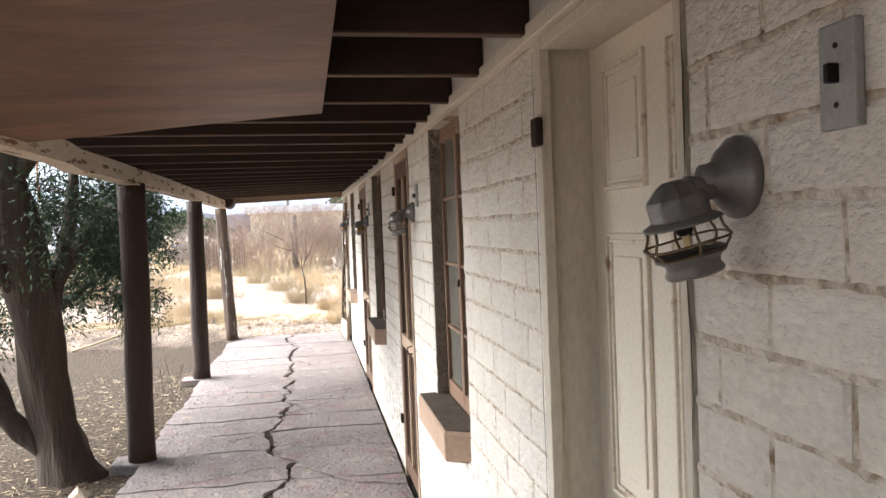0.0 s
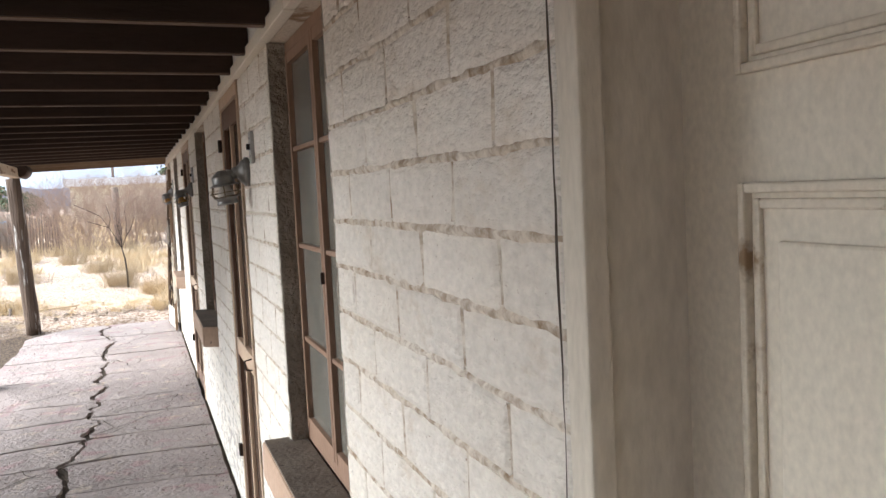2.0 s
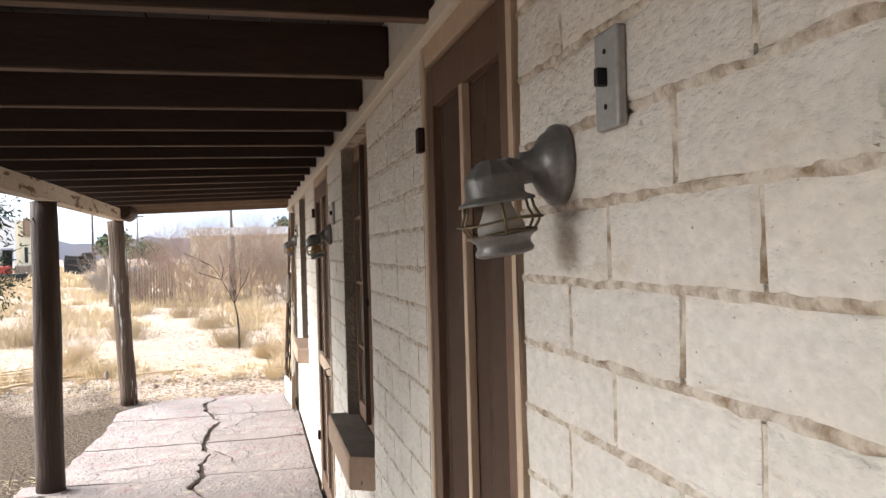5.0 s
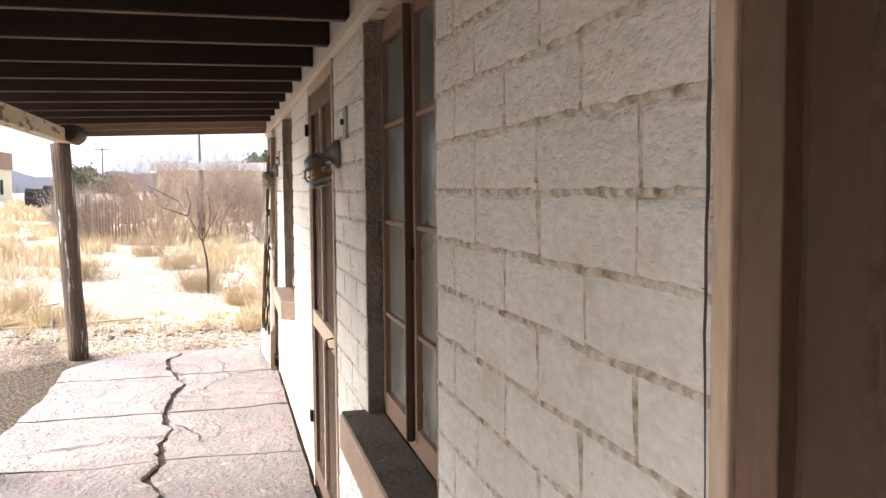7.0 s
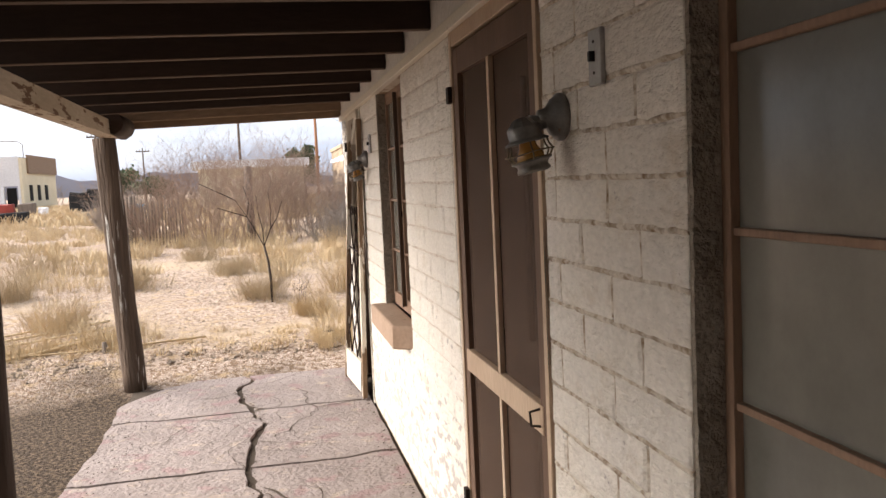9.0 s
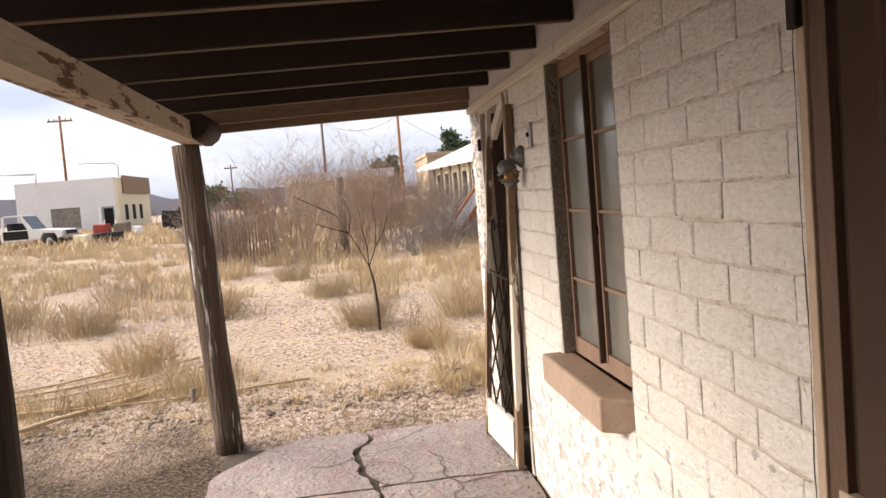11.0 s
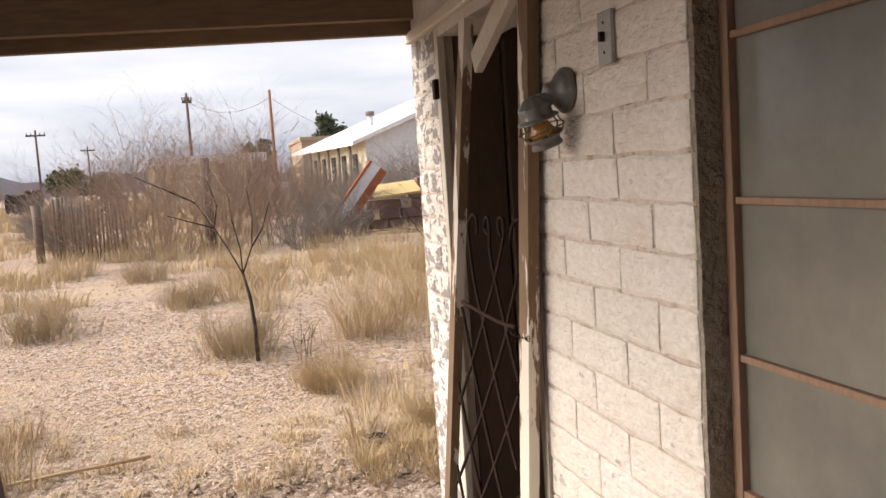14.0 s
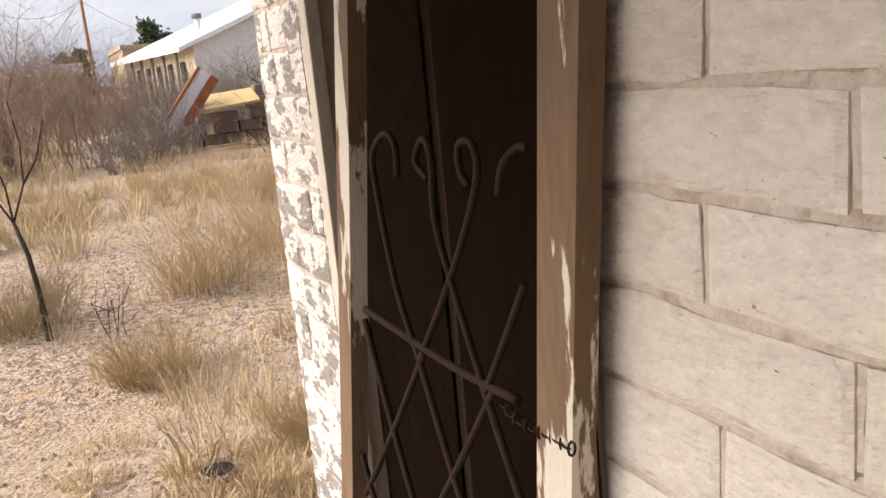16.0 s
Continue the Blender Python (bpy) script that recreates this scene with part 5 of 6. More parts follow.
for x, y, r, lab in ((-1.13, 12.65, 0.035, "dark flat stone on the sand"), (-1.25, 12.5, 0.032, "dark flat stone on the sand"), (-1.80, 5.15, 0.09, "flat pale stone beside the slab"), (-2.35, 5.05, 0.10, "flat pale stone beside the slab")):
    V, F = [], []
    stone(0, 0, 0.005, r)
    ob = mesh_from("stone", V, F, GREYWOOD if r < 0.05 else PEBBLE)
    ob.location = (x, y, gz(x, y))
    tagged(ob, lab, "stone")
bm = bmesh.new()
spun(bm, [(0.062, 0.012), (0.050, 0.016), (0.038, 0.006), (0.030, -0.012)], Matrix.Identity(4), 14)
for v in bm.verts:
    v.co += Vector((0.006, 0.006, 0.003)) * noise.noise(v.co * 30)
bw = obj("burrow_rim", bm, GROUND)
bw.location = (0.055, 12.95, gz(0.055, 12.95) + 0.012)
tagged(bw, "small burrow mouth in the sand", "burrow")
# flat black disc above the sand stands for the burrow's inner shade
bm = bmesh.new()
spun(bm, [(0.0, 0.018), (0.036, 0.0185), (0.054, 0.017)], Matrix.Identity(4), 14)
part("hole", bm, DARKFILL, bw)

# stake and canes lying on the ground
bm = bmesh.new()
tube(bm, [(-1.80, 12.88, -0.05), (-1.80, 12.885, 0.10), (-1.805, 12.89, 0.235)], [0.022, 0.021, 0.019], 8)
tagged(obj("wooden_stake", bm, GREYWOOD), "short weathered stake stuck in the sand", "stake")
for (xa, ya), (xb, yb), r, m in (((-4.4, 12.55), (-1.85, 13.35), 0.011, CANE), ((-4.2, 12.2), (-1.95, 13.6), 0.010, CANE), ((-4.5, 12.9), (-2.0, 14.3), 0.012, CANE), ((-4.6, 12.7), (-1.9, 13.95), 0.010, CANE),
                              ((-3.6, 11.9), (-2.1, 13.2), 0.016, CANE), ((-4.5, 13.2), (-2.2, 14.5), 0.010, CANE), ((-3.9, 12.9), (-1.0, 13.05), 0.009, CANE)):
    bm = bmesh.new()
    pts = []
    for i in range(9):
        u = i / 8
        x, y = xa + (xb - xa) * u, ya + (yb - ya) * u
        pts.append((x, y + 0.04 * math.sin(u * 5 + xa), gz(x, y) + r + 0.02 + 0.015 * math.sin(u * 7 + ya)))
    tube(bm, pts, r, 7)
    tagged(obj("dry_cane", bm, m), "long pale dry cane lying on the sand", "cane", "canes on the ground")

# ---------- beyond the field ----------
for i in range(19):
    x = -3.35 + i * 0.066 + rnd.uniform(-0.012, 0.012)
    bm = bmesh.new()
    h = rnd.uniform(0.85, 1.15)
    r = 0.05 if i == 1 else rnd.uniform(0.012, 0.024)
    tube(bm, [(x, 25.0 + rnd.uniform(-0.05, 0.05), 0.1), (x + rnd.uniform(-0.03, 0.03), 25.0, gz(x, 25) + h)], r, 6)
    tagged(obj("fence_picket", bm, GREYWOOD), "crooked grey picket of an old stick fence", "fence picket", "stick fence")
for x, h, r in ((-3.60, 1.30, 0.075), (-0.72, 1.95, 0.09)):
    bm = bmesh.new()
    tube(bm, [(x, 24.9, 0.1), (x + 0.01, 24.9, 1.0), (x, 24.9, h)], r, 8)
    tagged(obj("fence_post", bm, GREYWOOD), "old dark fence post in the thicket", "fence post", "old fence posts")


def utility_pole(x, y, h, r, mat, arm, label):
    P = thing("utility_pole", x, y, 0.2, label, "utility pole", "utility poles")
    bm = bmesh.new()
    tube(bm, [(0, 0, -0.3), (0, 0, h / 2), (0, 0, h)], [r, r * 0.85, r * 0.7], 10)
    part("pole", bm, mat, P)
    if arm:
        part("crossarm", _box_bm(-arm, arm, -0.07, 0.07, h - 0.75, h - 0.55), mat, P)
        for q in (-0.9, -0.45, 0.45, 0.9):
            bm = bmesh.new()
            tube(bm, [(q * arm, 0, h - 0.55), (q * arm, 0, h - 0.30)], 0.06, 6)
            part("insulator", bm, GREYWOOD, P)
    return P


def from_view(px, y, base=(-0.656, 7.918)):
    """Carry a place on the plane y = 60 out to another distance along its line of sight."""
    return base[0] + (px - base[0]) * (y - base[1]) / (60 - base[1])


utility_pole(from_view(-16.95, 118), 118, 14.6, 0.20, POLEWOOD, 1.5, "tall brown utility pole with a crossarm")
utility_pole(from_view(3.11, 75), 75, 8.25, 0.15, POLEWOOD, 0, "brown utility pole without a crossarm")
utility_pole(from_view(-1.62, 75), 75, 8.25, 0.13, POLEDARK, 0.35, "dark utility pole with a small crossarm")
utility_pole(from_view(-9.9, 120), 120, 9.3, 0.16, POLEDARK, 1.1, "far dark utility pole with a crossarm")
utility_pole(from_view(-7.3, 170), 170, 9.6, 0.17, POLEDARK, 1.2, "far dark utility pole with a crossarm")
utility_pole(-41.5, 105, 12.5, 0.22, POLEDARK, 0.8, "grey utility pole with equipment on top")
bm = bmesh.new()
xa, xb = from_view(-1.62, 75), from_view(3.11, 75)
for (ax, az), (bx, bz) in (((xa, 7.8), (xb, 7.9)), ((xb, 7.9), (xb + 9, 4.6))):
    pts = [(ax + (bx - ax) * u, 75, az + (bz - az) * u - 1.2 * 4 * u * (1 - u) * (0.8 if bx > ax else 0)) for u in [i / 10 for i in range(11)]]
    tube(bm, pts, 0.016, 4)
tagged(obj("power_line", bm, POLEDARK), "thin sagging wire between the poles", "wire")
# street lamp arm far away
bm = bmesh.new()
tube(bm, [(-31.2, 128, 0), (-31.2, 128, 8.7), (-31.8, 128, 9.1), (-36.5, 128, 9.3)], 0.055, 6)
sl = tagged(obj("street_lamp", bm, GREYWOOD), "far street lamp with a long arm", "street lamp")

# white flat-roofed building
bldg = thing("flat_roofed_building", -30, 108, 0.25, "white flat-roofed building with a bricked-up window and dark doorway", "building")
def bpart(name, mat, *bx, label=""):
    return wpart(name, mat, bldg, *bx, label=label)
bpart("wall", WHITEWALL, (-37.2, -33.6, 106.5, 106.9, 0.1, 6.15), (-30.4, -28.1, 106.5, 106.9, 0.1, 6.15), (-28.1, -26.65, 106.5, 106.9, 2.9, 6.15), (-26.65, -26.4, 106.5, 106.9, 0.1, 6.15),
      (-33.6, -30.4, 106.5, 106.9, 3.05, 6.15), (-33.6, -30.4, 106.5, 106.9, 0.1, 0.6), label="white stucco front")
bpart("stone_window", STONEWALL, (-33.59, -30.41, 106.62, 106.8, 0.61, 3.04), label="window filled with rubble stone")
# solid black panel drawn as the doorway's shade
bpart("doorway", DARKFILL, (-27.9, -26.9, 106.85, 107.0, 0.2, 2.7), label="black panel for the shade of an open doorway")
bpart("door_leaf", METALROOF, (-28.4, -28.05, 106.3, 106.48, 0.2, 2.85), label="white door frame")
bpart("side_wall", CREAMWALL, (-26.38, -26.1, 106.5, 122, 0.1, 6.0), label="cream side wall")
bpart("side_fascia", FASCIA, (-26.08, -25.9, 108.5, 122, 4.3, 6.4), label="brown mansard strip")
for q in (109, 112.5, 116):
    bpart("window", DARKFILL, (-26.07, -26.03, q, q + 1.3, 1.2, 3.0))
bpart("roof", GREYWOOD, (-37.2, -26.4, 106.9, 122, 5.9, 6.1))
# white pipe frame beside it
pf = thing("pipe_frame", -38, 100, 0.25, "white steel pipe frame beside the building", "frame")
for i, pts in enumerate((((-37.0, 100, 0), (-37.0, 100, 7.0)), ((-37.0, 100, 7.0), (-32.5, 100, 6.7)), ((-32.6, 100, 5.5), (-32.6, 100, 6.8)))):
    bm = bmesh.new()
    tube(bm, pts, 0.13, 8)
    under(obj("pipe", bm, METALROOF), pf)


def pickup(x, y, rz, label, stripped):
    """A white pickup: the nose looks along +x."""
    T = thing("pickup_truck", x, y, 0.30, label, "pickup truck", "old trucks", rz)

    def shape(name, outline, y0, y1, mat, parent=T, lab="", bev=0.03):
        bm = bmesh.new()
        a = [bm.verts.new((px, y0, pz)) for px, pz in outline]
        b = [bm.verts.new((px, y1, pz)) for px, pz in outline]
        bm.faces.new(a)
        bm.faces.new(b[::-1])
        for i in range(len(a)):
            bm.faces.new((a[i], b[i], b[(i + 1) % len(a)], a[(i + 1) % len(a)]))
        if bev:
            bmesh.ops.bevel(bm, geom=bm.edges[:], offset=bev, segments=2, affect='EDGES')
        return part(name, bm, mat, parent, lab)
    shape("hood", [(0.55, 0.95), (1.95, 0.85), (2.1, 0.75), (2.12, 0.50), (1.85, 0.45), (1.75, 0.75), (1.15, 0.78), (1.02, 0.45), (0.55, 0.42)], -0.92, 0.92, CARWHITE)
    shape("bumper", [(2.10, 0.42), (2.22, 0.42), (2.22, 0.58), (2.10, 0.58)], -0.93, 0.93, CHROME)
    shape("grille", [(2.105, 0.60), (2.14, 0.60), (2.13, 0.80), (2.09, 0.80)], -0.7, 0.7, BLACK, bev=0)
    for s in (-0.78, 0.62):
        shape("headlight", [(2.11, 0.62), (2.15, 0.62), (2.15, 0.78), (2.10, 0.78)], s, s + 0.16, PALEJAR, bev=0)
    # cab: pillars, roof, door sills
    cab = shape("cab", [(-0.95, 0.42), (0.60, 0.42), (0.60, 0.93), (0.45, 0.95), (-0.90, 0.95), (-0.95, 0.93)], -0.90, 0.90, CARWHITE if not stripped else CARWHITE)
    shape("roof", [(-0.88, 1.60), (0.10, 1.60), (0.02, 1.68), (-0.80, 1.68)], -0.75, 0.75, CARWHITE)
    for s in (-0.80, 0.72):
        shape("pillar", [(0.48, 0.94), (0.60, 0.94), (0.12, 1.62), (0.02, 1.62)], s, s + 0.08, CARWHITE, bev=0)
        shape("pillar", [(-0.93, 0.94), (-0.78, 0.94), (-0.76, 1.62), (-0.88, 1.62)], s, s + 0.08, CARWHITE, bev=0)
    shape("windscreen", [(0.50, 0.95), (0.53, 0.95), (0.08, 1.61), (0.05, 1.61)], -0.71, 0.71, CARGLASS, bev=0)
    shape("seat", [(-0.75, 0.90), (-0.35, 0.90), (-0.55, 1.30), (-0.75, 1.30)], -0.6, 0.6, BLACK)
    if not stripped:
        shape("bed", [(-3.0, 0.50), (-1.0, 0.50), (-1.0, 0.98), (-3.0, 0.98)], -0.92, 0.92, CARWHITE)
        wheels = (1.42, -2.1)
    else:
        # black panel over the cab side stands for the shade of the missing door
        shape("open_doorway", [(-0.80, 0.50), (0.45, 0.50), (0.40, 0.92), (-0.80, 0.92)], -0.905, 0.905, DARKFILL, bev=0)
        shape("frame_rail", [(-3.2, 0.45), (-0.95, 0.45), (-0.95, 0.58), (-3.2, 0.58)], -0.45, 0.45, RUST)
        wheels = (1.42, -2.3)
    for wx in wheels:
        for s in (-0.93, 0.71):
            bm = bmesh.new()
            spun(bm, [(0.19, 0.0), (0.34, 0.02), (0.36, 0.06), (0.36, 0.16), (0.34, 0.20), (0.19, 0.22)], Matrix.Translation((wx, s, 0.36)) @ pose(0, 0, 0, -90, 0, 0), 20)
            w = part("wheel", bm, BLACK, T)
            bm = bmesh.new()
            spun(bm, [(0.0, 0.03), (0.20, 0.02), (0.20, 0.20), (0.0, 0.19)], Matrix.Translation((wx, s, 0.36)) @ pose(0, 0, 0, -90, 0, 0), 14)
            part("rim", bm, CHROME, w)


pickup(-16.2, 50.5, -8, "white pickup cab with a missing door and bare rear frame", True)
pickup(-21.3, 54, -62, "old white pickup parked in the dry grass", False)
# scrap between trucks and building
scrap = [("red_crate", RED, -16.7, 65, 1.0, 0.8, 0.9, "faded red metal box among the scrap"), ("scrap_barrel", GREYWOOD, -15.4, 65, 0.9, 0.8, 0.9, "grey scrap drum in the dry grass"),
         ("stacked_tyres", BLACK, -13.6, 72, 1.2, 1.0, 1.5, "stack of black tyres by the building"), ("black_bin", BLACK, -12.5, 72, 0.9, 0.9, 1.7, "black bin by the building"),
         ("blue_tarp", BLUE, -10.2, 72, 2.3, 1.6, 0.4, "crumpled blue tarp on the ground"), ("pale_block", CREAMWALL, -13.3, 49, 0.7, 0.6, 0.55, "pale concrete block beside the truck"),
         ("engine_scrap", BLACK, -12.3, 50, 1.3, 0.7, 0.55, "dark engine scrap beside the truck"), ("white_bucket", METALROOF, -14.2, 64, 0.6, 0.6, 0.6, "white bucket among the scrap"),
         ("trailer_frame", RUST, -18.6, 46, 3.0, 1.2, 0.35, "rusty trailer frame in the grass")]
for name, mat, x, y, sx, sy, sz, lab in scrap:
    bm = bmesh.new()
    box(bm, -sx / 2, sx / 2, -sy / 2, sy / 2, 0, sz, 0.05)
    bmesh.ops.subdivide_edges(bm, edges=bm.edges[:], cuts=2)
    for v in bm.verts:
        v.co += Vector((0.12, 0.12, 0.10)) * noise.noise(v.co * 2.3 + Vector((x, y, 0)))
    ob = obj(name, bm, mat)
    ob.location = (x, y, 0.24)
    tagged(ob, lab, name.split("_")[-1], "scrap")

# the white house and its neighbour
house = thing("white_house", 6, 44, 0.25, "white house with a pale metal roof and deep eaves", "house")
hx = 4.85
def slant(name, pts, thick, mat, lab=""):
    """A slab from four corners, thickened downward."""
    bm = bmesh.new()
    a = [bm.verts.new(q) for q in pts]
    b = [bm.verts.new((q[0], q[1], q[2] - thick)) for q in pts]
    bm.faces.new(a)
    bm.faces.new(b[::-1])
    for i in range(len(a)):
        bm.faces.new((a[i], b[i], b[(i + 1) % len(a)], a[(i + 1) % len(a)]))
    ob = under(obj(name, bm, mat), house)
    return tagged(ob, lab) if lab else ob
slant("roof", [(4.45, 39.6, 2.72), (10.2, 39.6, 4.95), (9.0, 50, 4.95), (3.2, 50, 2.72)], 0.14, METALROOF, "pale corrugated metal roof")
slant("roof", [(10.2, 39.6, 4.95), (16, 39.6, 2.72), (15, 50, 2.72), (9.0, 50, 4.95)], 0.14, METALROOF)
bm = bmesh.new()
vs = [bm.verts.new(q) for q in ((5.0, 40, 0.1), (15.3, 40, 0.1), (15.3, 40, 2.75), (10.2, 40, 4.78), (5.0, 40, 2.78))]
bm.faces.new(vs)
under(obj("gable_wall", bm, WHITEWALL), house)
bm = bmesh.new()
vs = [bm.verts.new(q) for q in ((5.0, 40, 0.1), (5.0, 40, 2.75), (4.1, 49.5, 2.75), (4.1, 49.5, 0.1))]
bm.faces.new(vs)
under(obj("side_wall", bm, CREAMWALL), house)
for i in range(5):
    y = 41.2 + i * 1.8
    bm = bmesh.new()
    x = 5.0 - (y - 40) * 0.095 - 0.03
    box(bm, x - 0.06, x, y, y + 0.8, 0.9, 2.3)
    under(obj("window", bm, DARKFILL), house)
    bm = bmesh.new()
    tube(bm, [(x - 0.35, y - 0.5, 0.1), (x - 0.35, y - 0.5, 2.72)], 0.06, 6)
    under(obj("porch_post", bm, GREYWOOD), house)
for x, y, z0, h, r in ((7.6, 42, 3.9, 0.95, 0.10), (6.0, 44, 3.3, 0.6, 0.12)):
    bm = bmesh.new()
    tube(bm, [(x, y, z0 - 0.2), (x, y, z0 + h)], r, 10)
    v = under(obj("flue", bm, METALROOF), house)
    bm = bmesh.new()
    tube(bm, [(x, y, z0 + h + 0.03), (x, y, z0 + h + 0.2)], r * 1.6, 10)
    under(obj("flue_cap", bm, GREYWOOD), house)
nb = thing("tan_building", 10, 74, 0.25, "plain tan flat-roofed building behind the house", "building")
wpart("wall", TANWALL, nb, (5.8, 16, 70, 80, 0, 4.25))
wpart("parapet", TANWALL, nb, (5.7, 16.1, 69.9, 80.1, 4.25, 4.5))
lb = thing("long_white_roof", -1.5, 60, 0.25, "low building with a long white roof behind the thicket", "building")
wpart("wall", CREAMWALL, lb, (-4.6, 2.6, 66, 72, 0.1, 2.9))
wpart("roof", METALROOF, lb, (-5.0, 3.0, 65.6, 72.4, 2.9, 3.45))

# leaning steel channel, blocks and yellow sheet
ch = thing("rusty_steel_channel", 2.1, 26, 0.35, "white and rust-coloured steel channel leaning on the blocks", "steel beam")
for name, off, wd, mat in (("web", 0.0, 0.26, METALROOF), ("flange", 0.17, 0.16, RUST), ("edge", -0.155, 0.05, RUST)):
    bm = bmesh.new()
    box(bm, -wd / 2, wd / 2, -0.06, 0.06, -0.62, 0.75, 0.0, pose(2.17 + off * 0.75, 25.9 - abs(off) * 0.3, 1.05 - off * 0.62, 0, 39, 0))
    under(obj(name, bm, mat), ch)
for i, (x, z) in enumerate(((2.25, 0.34), (2.66, 0.34), (3.07, 0.34), (3.48, 0.34), (3.9, 0.34), (2.35, 0.545), (2.9, 0.545), (3.35, 0.545), (3.8, 0.545), (2.6, 0.75), (2.95, 0.75), (3.5, 0.955), (3.9, 0.955), (3.55, 0.75), (3.95, 0.75), (3.7, 1.16))):
    bm = bmesh.new()
    box(bm, -0.195, 0.195, -0.12, 0.12, 0, 0.195, 0.012)
    b = obj("concrete_block", bm, PINKBLOCK)
    b.matrix_world = pose(x, 26.2 + rnd.uniform(-0.04, 0.04), z - 0.02, 0, 0, rnd.uniform(-5, 5))
    tagged(b, "pinkish concrete block in a stacked pile", "block", "block pile")
bm = bmesh.new()
box(bm, -0.5, 0.5, -0.3, 0.3, 0, 0.05, 0.0, pose(3.0, 26.0, 1.10, 22, -4, 0))
tagged(obj("yellow_board", bm, YELLOW), "yellow board lying on the block pile", "board")
bm = bmesh.new()
box(bm, 2.4, 3.4, 25.2, 25.35, 0.26, 0.32)
tagged(obj("timber_plank", bm, CANE), "pale plank on the ground by the blocks", "plank")


# far evergreens
def evergreen(x, y, r, h, label):
    E = thing("evergreen_tree", x, y, 0.25, label, "tree", "far trees")
    bm = bmesh.new()
    tube(bm, [(0, 0, -0.2), (0, 0, h * 0.6)], [r * 0.12, r * 0.05], 7)
    part("trunk", bm, BARK, E)
    V, F = [], []
    blobs = [(Vector((rnd.gauss(0, r * 0.42), rnd.gauss(0, r * 0.42), h * rnd.uniform(0.35, 0.95))), r * rnd.uniform(0.25, 0.45)) for _ in range(22)]
    for c, br in blobs:
        for _ in range(190):
            q = c + Vector((rnd.gauss(0, 1), rnd.gauss(0, 1), rnd.gauss(0, 0.8))) * br * 0.6
            s = Vector((rnd.gauss(0, 1), rnd.gauss(0, 1), rnd.gauss(0, 1))).normalized() * r * 0.15
            t = s.orthogonal().normalized() * r * 0.11
            k = len(V)
            V += [tuple(q - s), tuple(q + t), tuple(q + s), tuple(q - t)]
            F.append((k, k + 1, k + 2, k + 3))
    c = mesh_from("crown", V, F, PINE)
    c.parent = E


evergreen(9.6, 85, 1.35, 6.9, "round dark green pine behind the tan building")
evergreen(-26.5, 175, 2.7, 5.0, "far round green tree")
evergreen(-12.5, 110, 1.6, 2.7, "far dark green tree behind the thicket")
evergreen(3.4, 80, 1.2, 4.6, "far dark green tree behind the thicket")
for i in range(26):
    x = -75 + i * 3.2 + rnd.uniform(-1, 1)
    twig_bush("far_bare_tree", x, 150 + rnd.uniform(-15, 30), 3.2, rnd.uniform(2.5, 4.5), TWIGGREY, "far bare tree on the horizon", 12, 2, 0.06, "far trees")
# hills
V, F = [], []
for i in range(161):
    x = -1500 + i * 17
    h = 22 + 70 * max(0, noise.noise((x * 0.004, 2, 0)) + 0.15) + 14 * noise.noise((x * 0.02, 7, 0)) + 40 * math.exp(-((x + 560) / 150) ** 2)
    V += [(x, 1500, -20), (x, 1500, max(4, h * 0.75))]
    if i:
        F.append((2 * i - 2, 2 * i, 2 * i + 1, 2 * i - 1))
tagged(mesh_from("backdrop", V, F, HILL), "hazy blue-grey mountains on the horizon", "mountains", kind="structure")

# ---------- blocks of the wall ----------
def brick_mesh(length, seed, gap, height=0.098):
    """A painted block with ragged edges and an uneven front; origin at its middle on the wall face."""
    r = random.Random(seed)
    hl, hh = length / 2 - gap / 2, height / 2 - gap / 2
    j = lambda a: r.uniform(-a, a)
    rim = [(-1, -1), (-0.5, -1), (0, -1), (0.5, -1), (1, -1), (1, 1), (0.5, 1), (0, 1), (-0.5, 1), (-1, 1)]
    V, F = [], []
    N = len(rim)
    wob = [(j(0.0035), j(0.0035)) for _ in rim]
    for x, inset in ((0.012, -0.001), (0.001, 0.0), (-0.002, 0.0085)):
        for (sy, sz), (wy, wz) in zip(rim, wob):
            V.append((x + (j(0.0016) if inset > 0 else 0), sy * hl - (inset if sy > 0.9 else -inset if sy < -0.9 else 0) + wy, sz * (hh - inset) + wz))
    for a in (0, N):
        for k in range(N):
            F.append((a + k, a + (k + 1) % N, a + N + (k + 1) % N, a + N + k))
    V.append((-0.003 + j(0.0012), j(0.02), j(0.01)))
    for k in range(N):
        F.append((2 * N + k, 2 * N + (k + 1) % N, 3 * N))
    return V, F


def spans(z0, z1):
    """Stretches of wall with no opening at this height."""
    out, y = [], -0.4
    zc = (z0 + z1) / 2
    for a, b, kind in cuts:
        if kind == 'd' or zc > 0.68:
            out.append((y, a))
            y = b
    out.append((y, WEND))
    return out


cache = {}
joined = {False: ([], []), True: ([], [])}
BLOCK = 0.286
COURSES = [0.0, 0.155, 0.255, 0.355, 0.455, 0.555, 0.655, 0.755, 0.855, 0.955, 1.055, 1.156, 1.255, 1.350, 1.443, 1.538, 1.633, 1.733, 1.835, 1.944]
# bond of each stretch between openings: where it ends, a joint of the odd courses, a joint of the even ones
BONDS = [(2.7, 1.957, 1.818), (4.3, 3.60, 3.73), (5.9, 5.168, 5.032), (7.5, 6.93, 7.07), (9.5, 8.60, 8.42), (11.1, 10.70, 10.552), (13, 12.02, 12.16)]


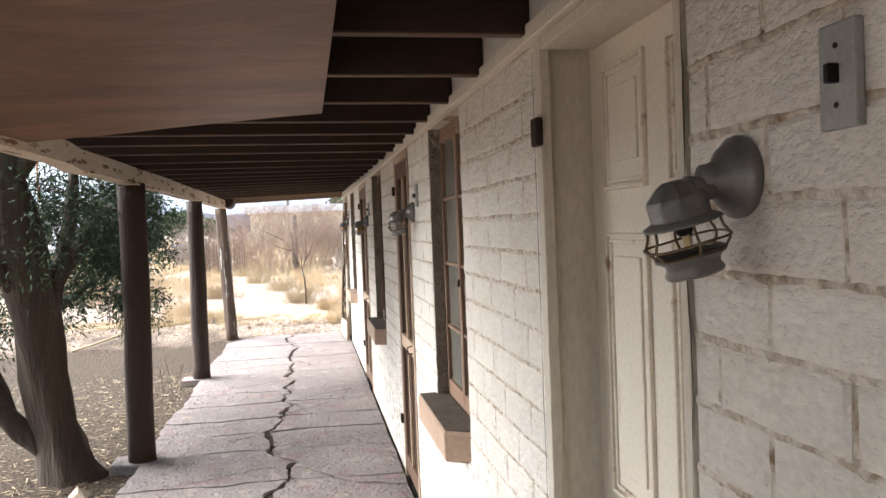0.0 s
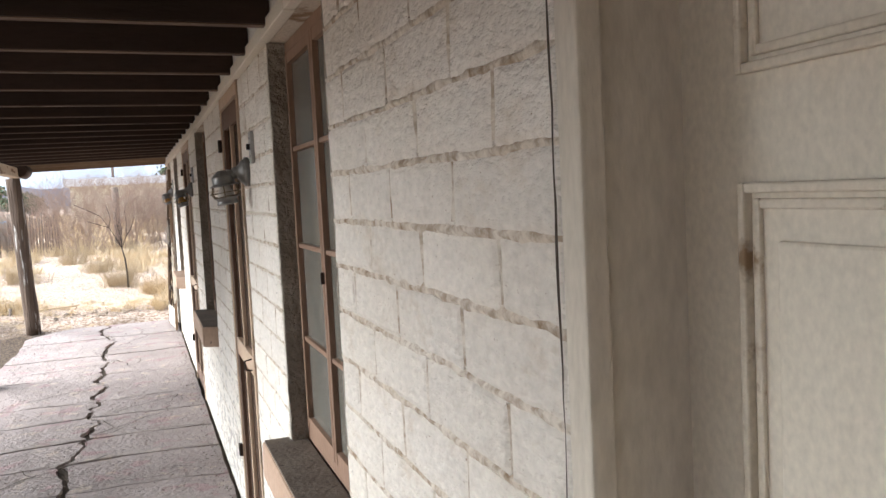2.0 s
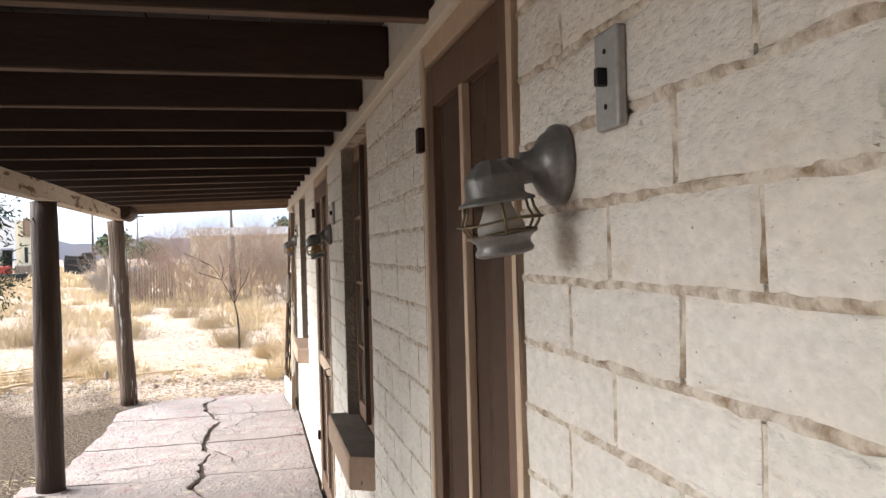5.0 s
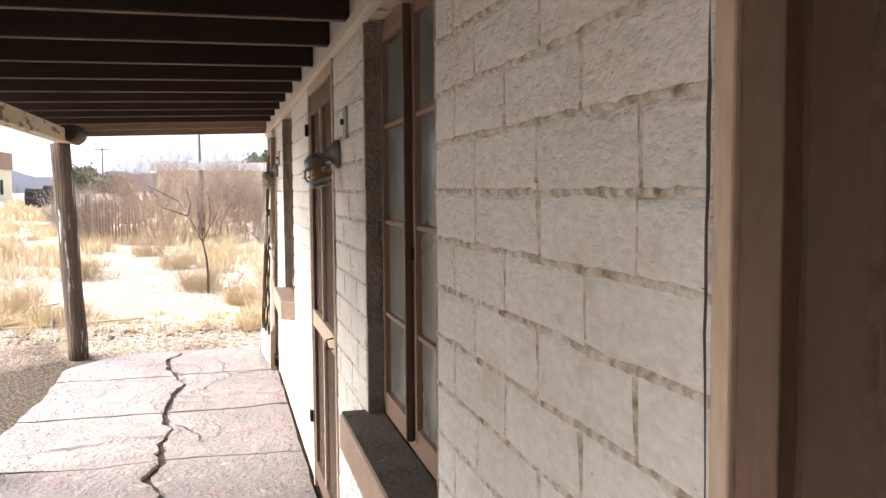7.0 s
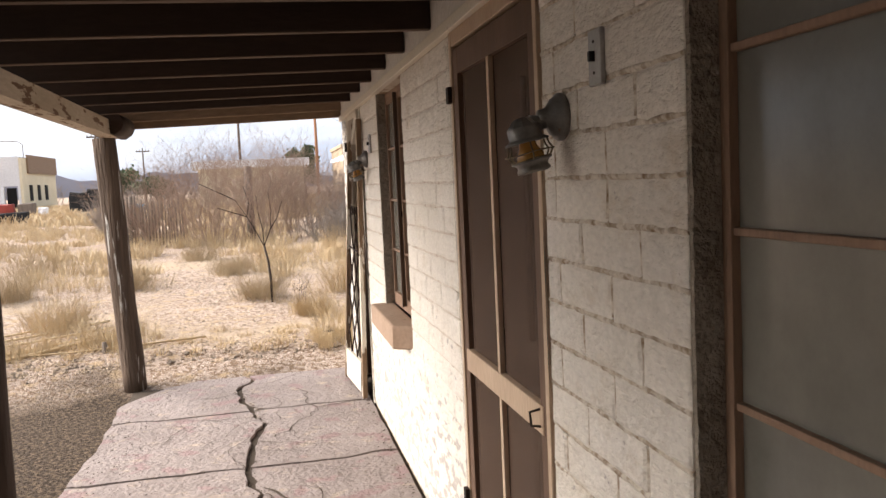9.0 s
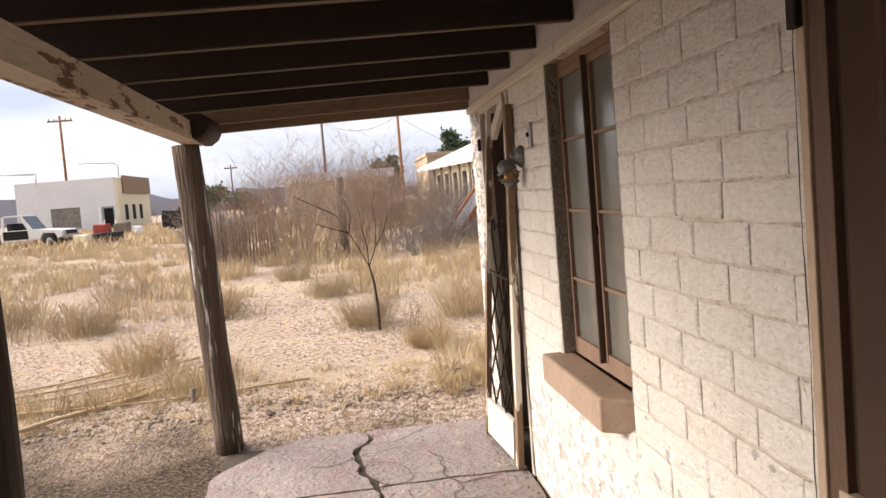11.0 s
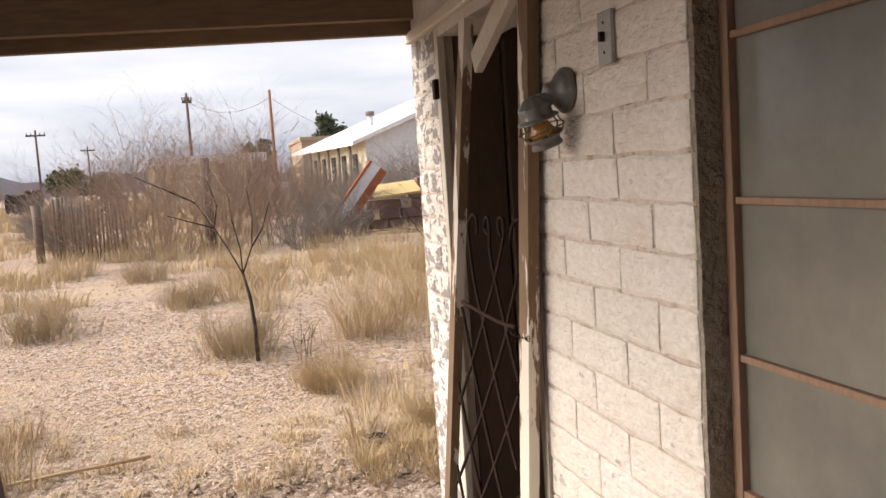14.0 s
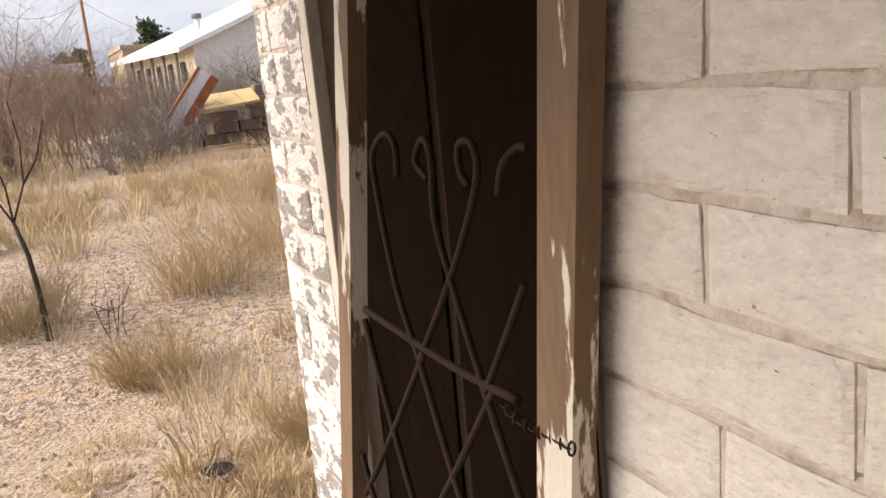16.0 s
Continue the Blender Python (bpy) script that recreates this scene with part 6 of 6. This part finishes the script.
def bond(y, j):
    """A joint of course j in the stretch of wall at y; courses 13 and 14 line up past the second door."""
    for end, odd, even in BONDS:
        if y < end:
            k = j - 1 if y > 4 and j >= 14 else j
            return odd if k % 2 == 0 else even
    return 0.0


MV, MF = [], []
PAINTED_V, PAINTED_F = [], []


def mortar(p0, p1, width, seed):
    """A ragged smear of mortar and dirt along a joint from p0 to p1, both (y, z) on the wall's face."""
    (ya, za), (yb, zb) = p0, p1
    MV_, MF_ = (MV, MF) if ya < 7.4 else (PAINTED_V, PAINTED_F)
    n_seg = max(2, int(math.hypot(yb - ya, zb - za) / 0.011))
    dy, dz = (zb - za), -(yb - ya)
    q = math.hypot(dy, dz)
    dy, dz = dy / q, dz / q
    k = len(MV_)
    for i in range(n_seg + 1):
        u = i / n_seg
        y, z = ya + (yb - ya) * u, za + (zb - za) * u
        shift = 0.004 * noise.noise((y * 6, z * 6, seed)) + 0.0015 * noise.noise((y * 45, z * 45, seed))
        w0 = max(0.0008, width * (0.62 + 0.9 * noise.noise((y * 23, z * 23, seed + 3)) + 0.5 * noise.noise((y * 70, z * 70, 1))))
        w1 = max(0.0008, width * (0.62 + 0.9 * noise.noise((y * 23, z * 23, seed + 9)) + 0.5 * noise.noise((y * 70, z * 70, 5))))
        lift = FACE - 0.0015 - 0.0025 * max(-0.6, noise.noise((y * 17, z * 17, 2)) + 0.5 * noise.noise((y * 60, z * 60, 6)))
        if MV_ is PAINTED_V:  # under thick paint the joints stay sunk and narrower
            lift, w0, w1 = lift + 0.0035, w0 * 0.75, w1 * 0.75
        MV_.extend([(FACE + 0.004, y + dy * (shift - w0 - 0.003), z + dz * (shift - w0 - 0.003)), (lift, y + dy * (shift - w0 * 0.4), z + dz * (shift - w0 * 0.4)),
                   (lift + 0.001, y + dy * (shift + w1 * 0.4), z + dz * (shift + w1 * 0.4)), (FACE + 0.004, y + dy * (shift + w1 + 0.003), z + dz * (shift + w1 + 0.003))])
        if i:
            a = k + 4 * (i - 1)
            MF_.extend([(a + c, a + c + 1, a + c + 5, a + c + 4) for c in range(3)])


for j in range(len(COURSES) - 1):
    z0, z1 = COURSES[j], COURSES[j + 1]
    for a, b in spans(z0, z1):
        if j:
            mortar((a + 0.002, z0), (b - 0.002, z0), (0.0105 if b < 6.5 else 0.0085) if j > 6 else 0.004, j * 7.0)
        first = bond((a + b) / 2, j)
        k0 = math.floor((a - first) / BLOCK)
        y = a
        while y < b - 0.01:
            ny = first + (k0 + 1) * BLOCK + rnd.uniform(-0.009, 0.009)
            k0 += 1
            if ny - y < 0.06:
                continue
            ny = b if b - ny < 0.06 else min(ny, b)
            length, yc, zc = ny - y, (y + ny) / 2, (z0 + z1) / 2
            gap = 0.003 if j < 7 else 0.0085
            if ny < b and j > 5:
                slip = rnd.uniform(-0.004, 0.004)
                mortar((ny + slip, z0 + 0.012), (ny - slip, z1 - 0.006), 0.0065, j * 3.0 + yc)
            if 9 <= j <= 17 and y > 0.3:
                worn = y > 11.8
                key = (round(length, 2), rnd.randint(0, 3), worn, j)
                if key not in cache:
                    V, F = brick_mesh(key[0], int(key[0] * 1000) + key[1] * 7919 + j, gap, z1 - z0)
                    me = bpy.data.meshes.new("brick")
                    me.from_pydata(V, [], F)
                    me.materials.append(PAINT_WORN if worn else PAINT)
                    cache[key] = me
                ob = new("brick", cache[key])
                ob.location = (FACE + 0.0015 * noise.noise((yc * 7, j, 1)), yc, zc)
                ob.rotation_euler = (0.006 * noise.noise((yc * 5, j * 3, 0)), 0, 0)
                ob.scale = (1, length / key[0], 1)
                ob.parent = wall
            else:
                V, F = brick_mesh(length, rnd.randint(0, 10 ** 6), gap, z1 - z0)
                all_V, all_F = joined[y > 11.8]
                k = len(all_V)
                all_V += [(FACE + v[0], yc + v[1], zc + v[2]) for v in V]
                all_F += [tuple(k + q for q in f) for f in F]
            y = ny
for V, F, mat, lab in ((MV, MF, SMEAR, "ragged mortar with brown dirt in the joints"), (PAINTED_V, PAINTED_F, SMEARPAINT, "ragged mortar thickly painted over, darkened for groove shade, a little dirt")):
    smears = mesh_from("mortar_smears", V, F, mat)
    for f in smears.data.polygons:
        f.use_smooth = True
    smears.parent = wall
    tagged(smears, lab, kind="stuff")
for worn, (V, F) in joined.items():
    rest = mesh_from("bricks", V, F, PAINT_WORN if worn else PAINT)
    rest.parent = wall
    tagged(rest, "flaking white blocks of the wall" if worn else "white painted blocks of the wall", kind="stuff")
# blocks seen at the wall's end
for j in range(len(COURSES) - 1):
    V, F = brick_mesh(0.225, j + 50, 0.006, COURSES[j + 1] - COURSES[j])
    ob = mesh_from("end_brick", [(v[1] + 0.32, -v[0], v[2]) for v in V], F, PAINT_WORN)
    ob.location = (0, WEND + 0.002, (COURSES[j] + COURSES[j + 1]) / 2)
    ob.parent = wall
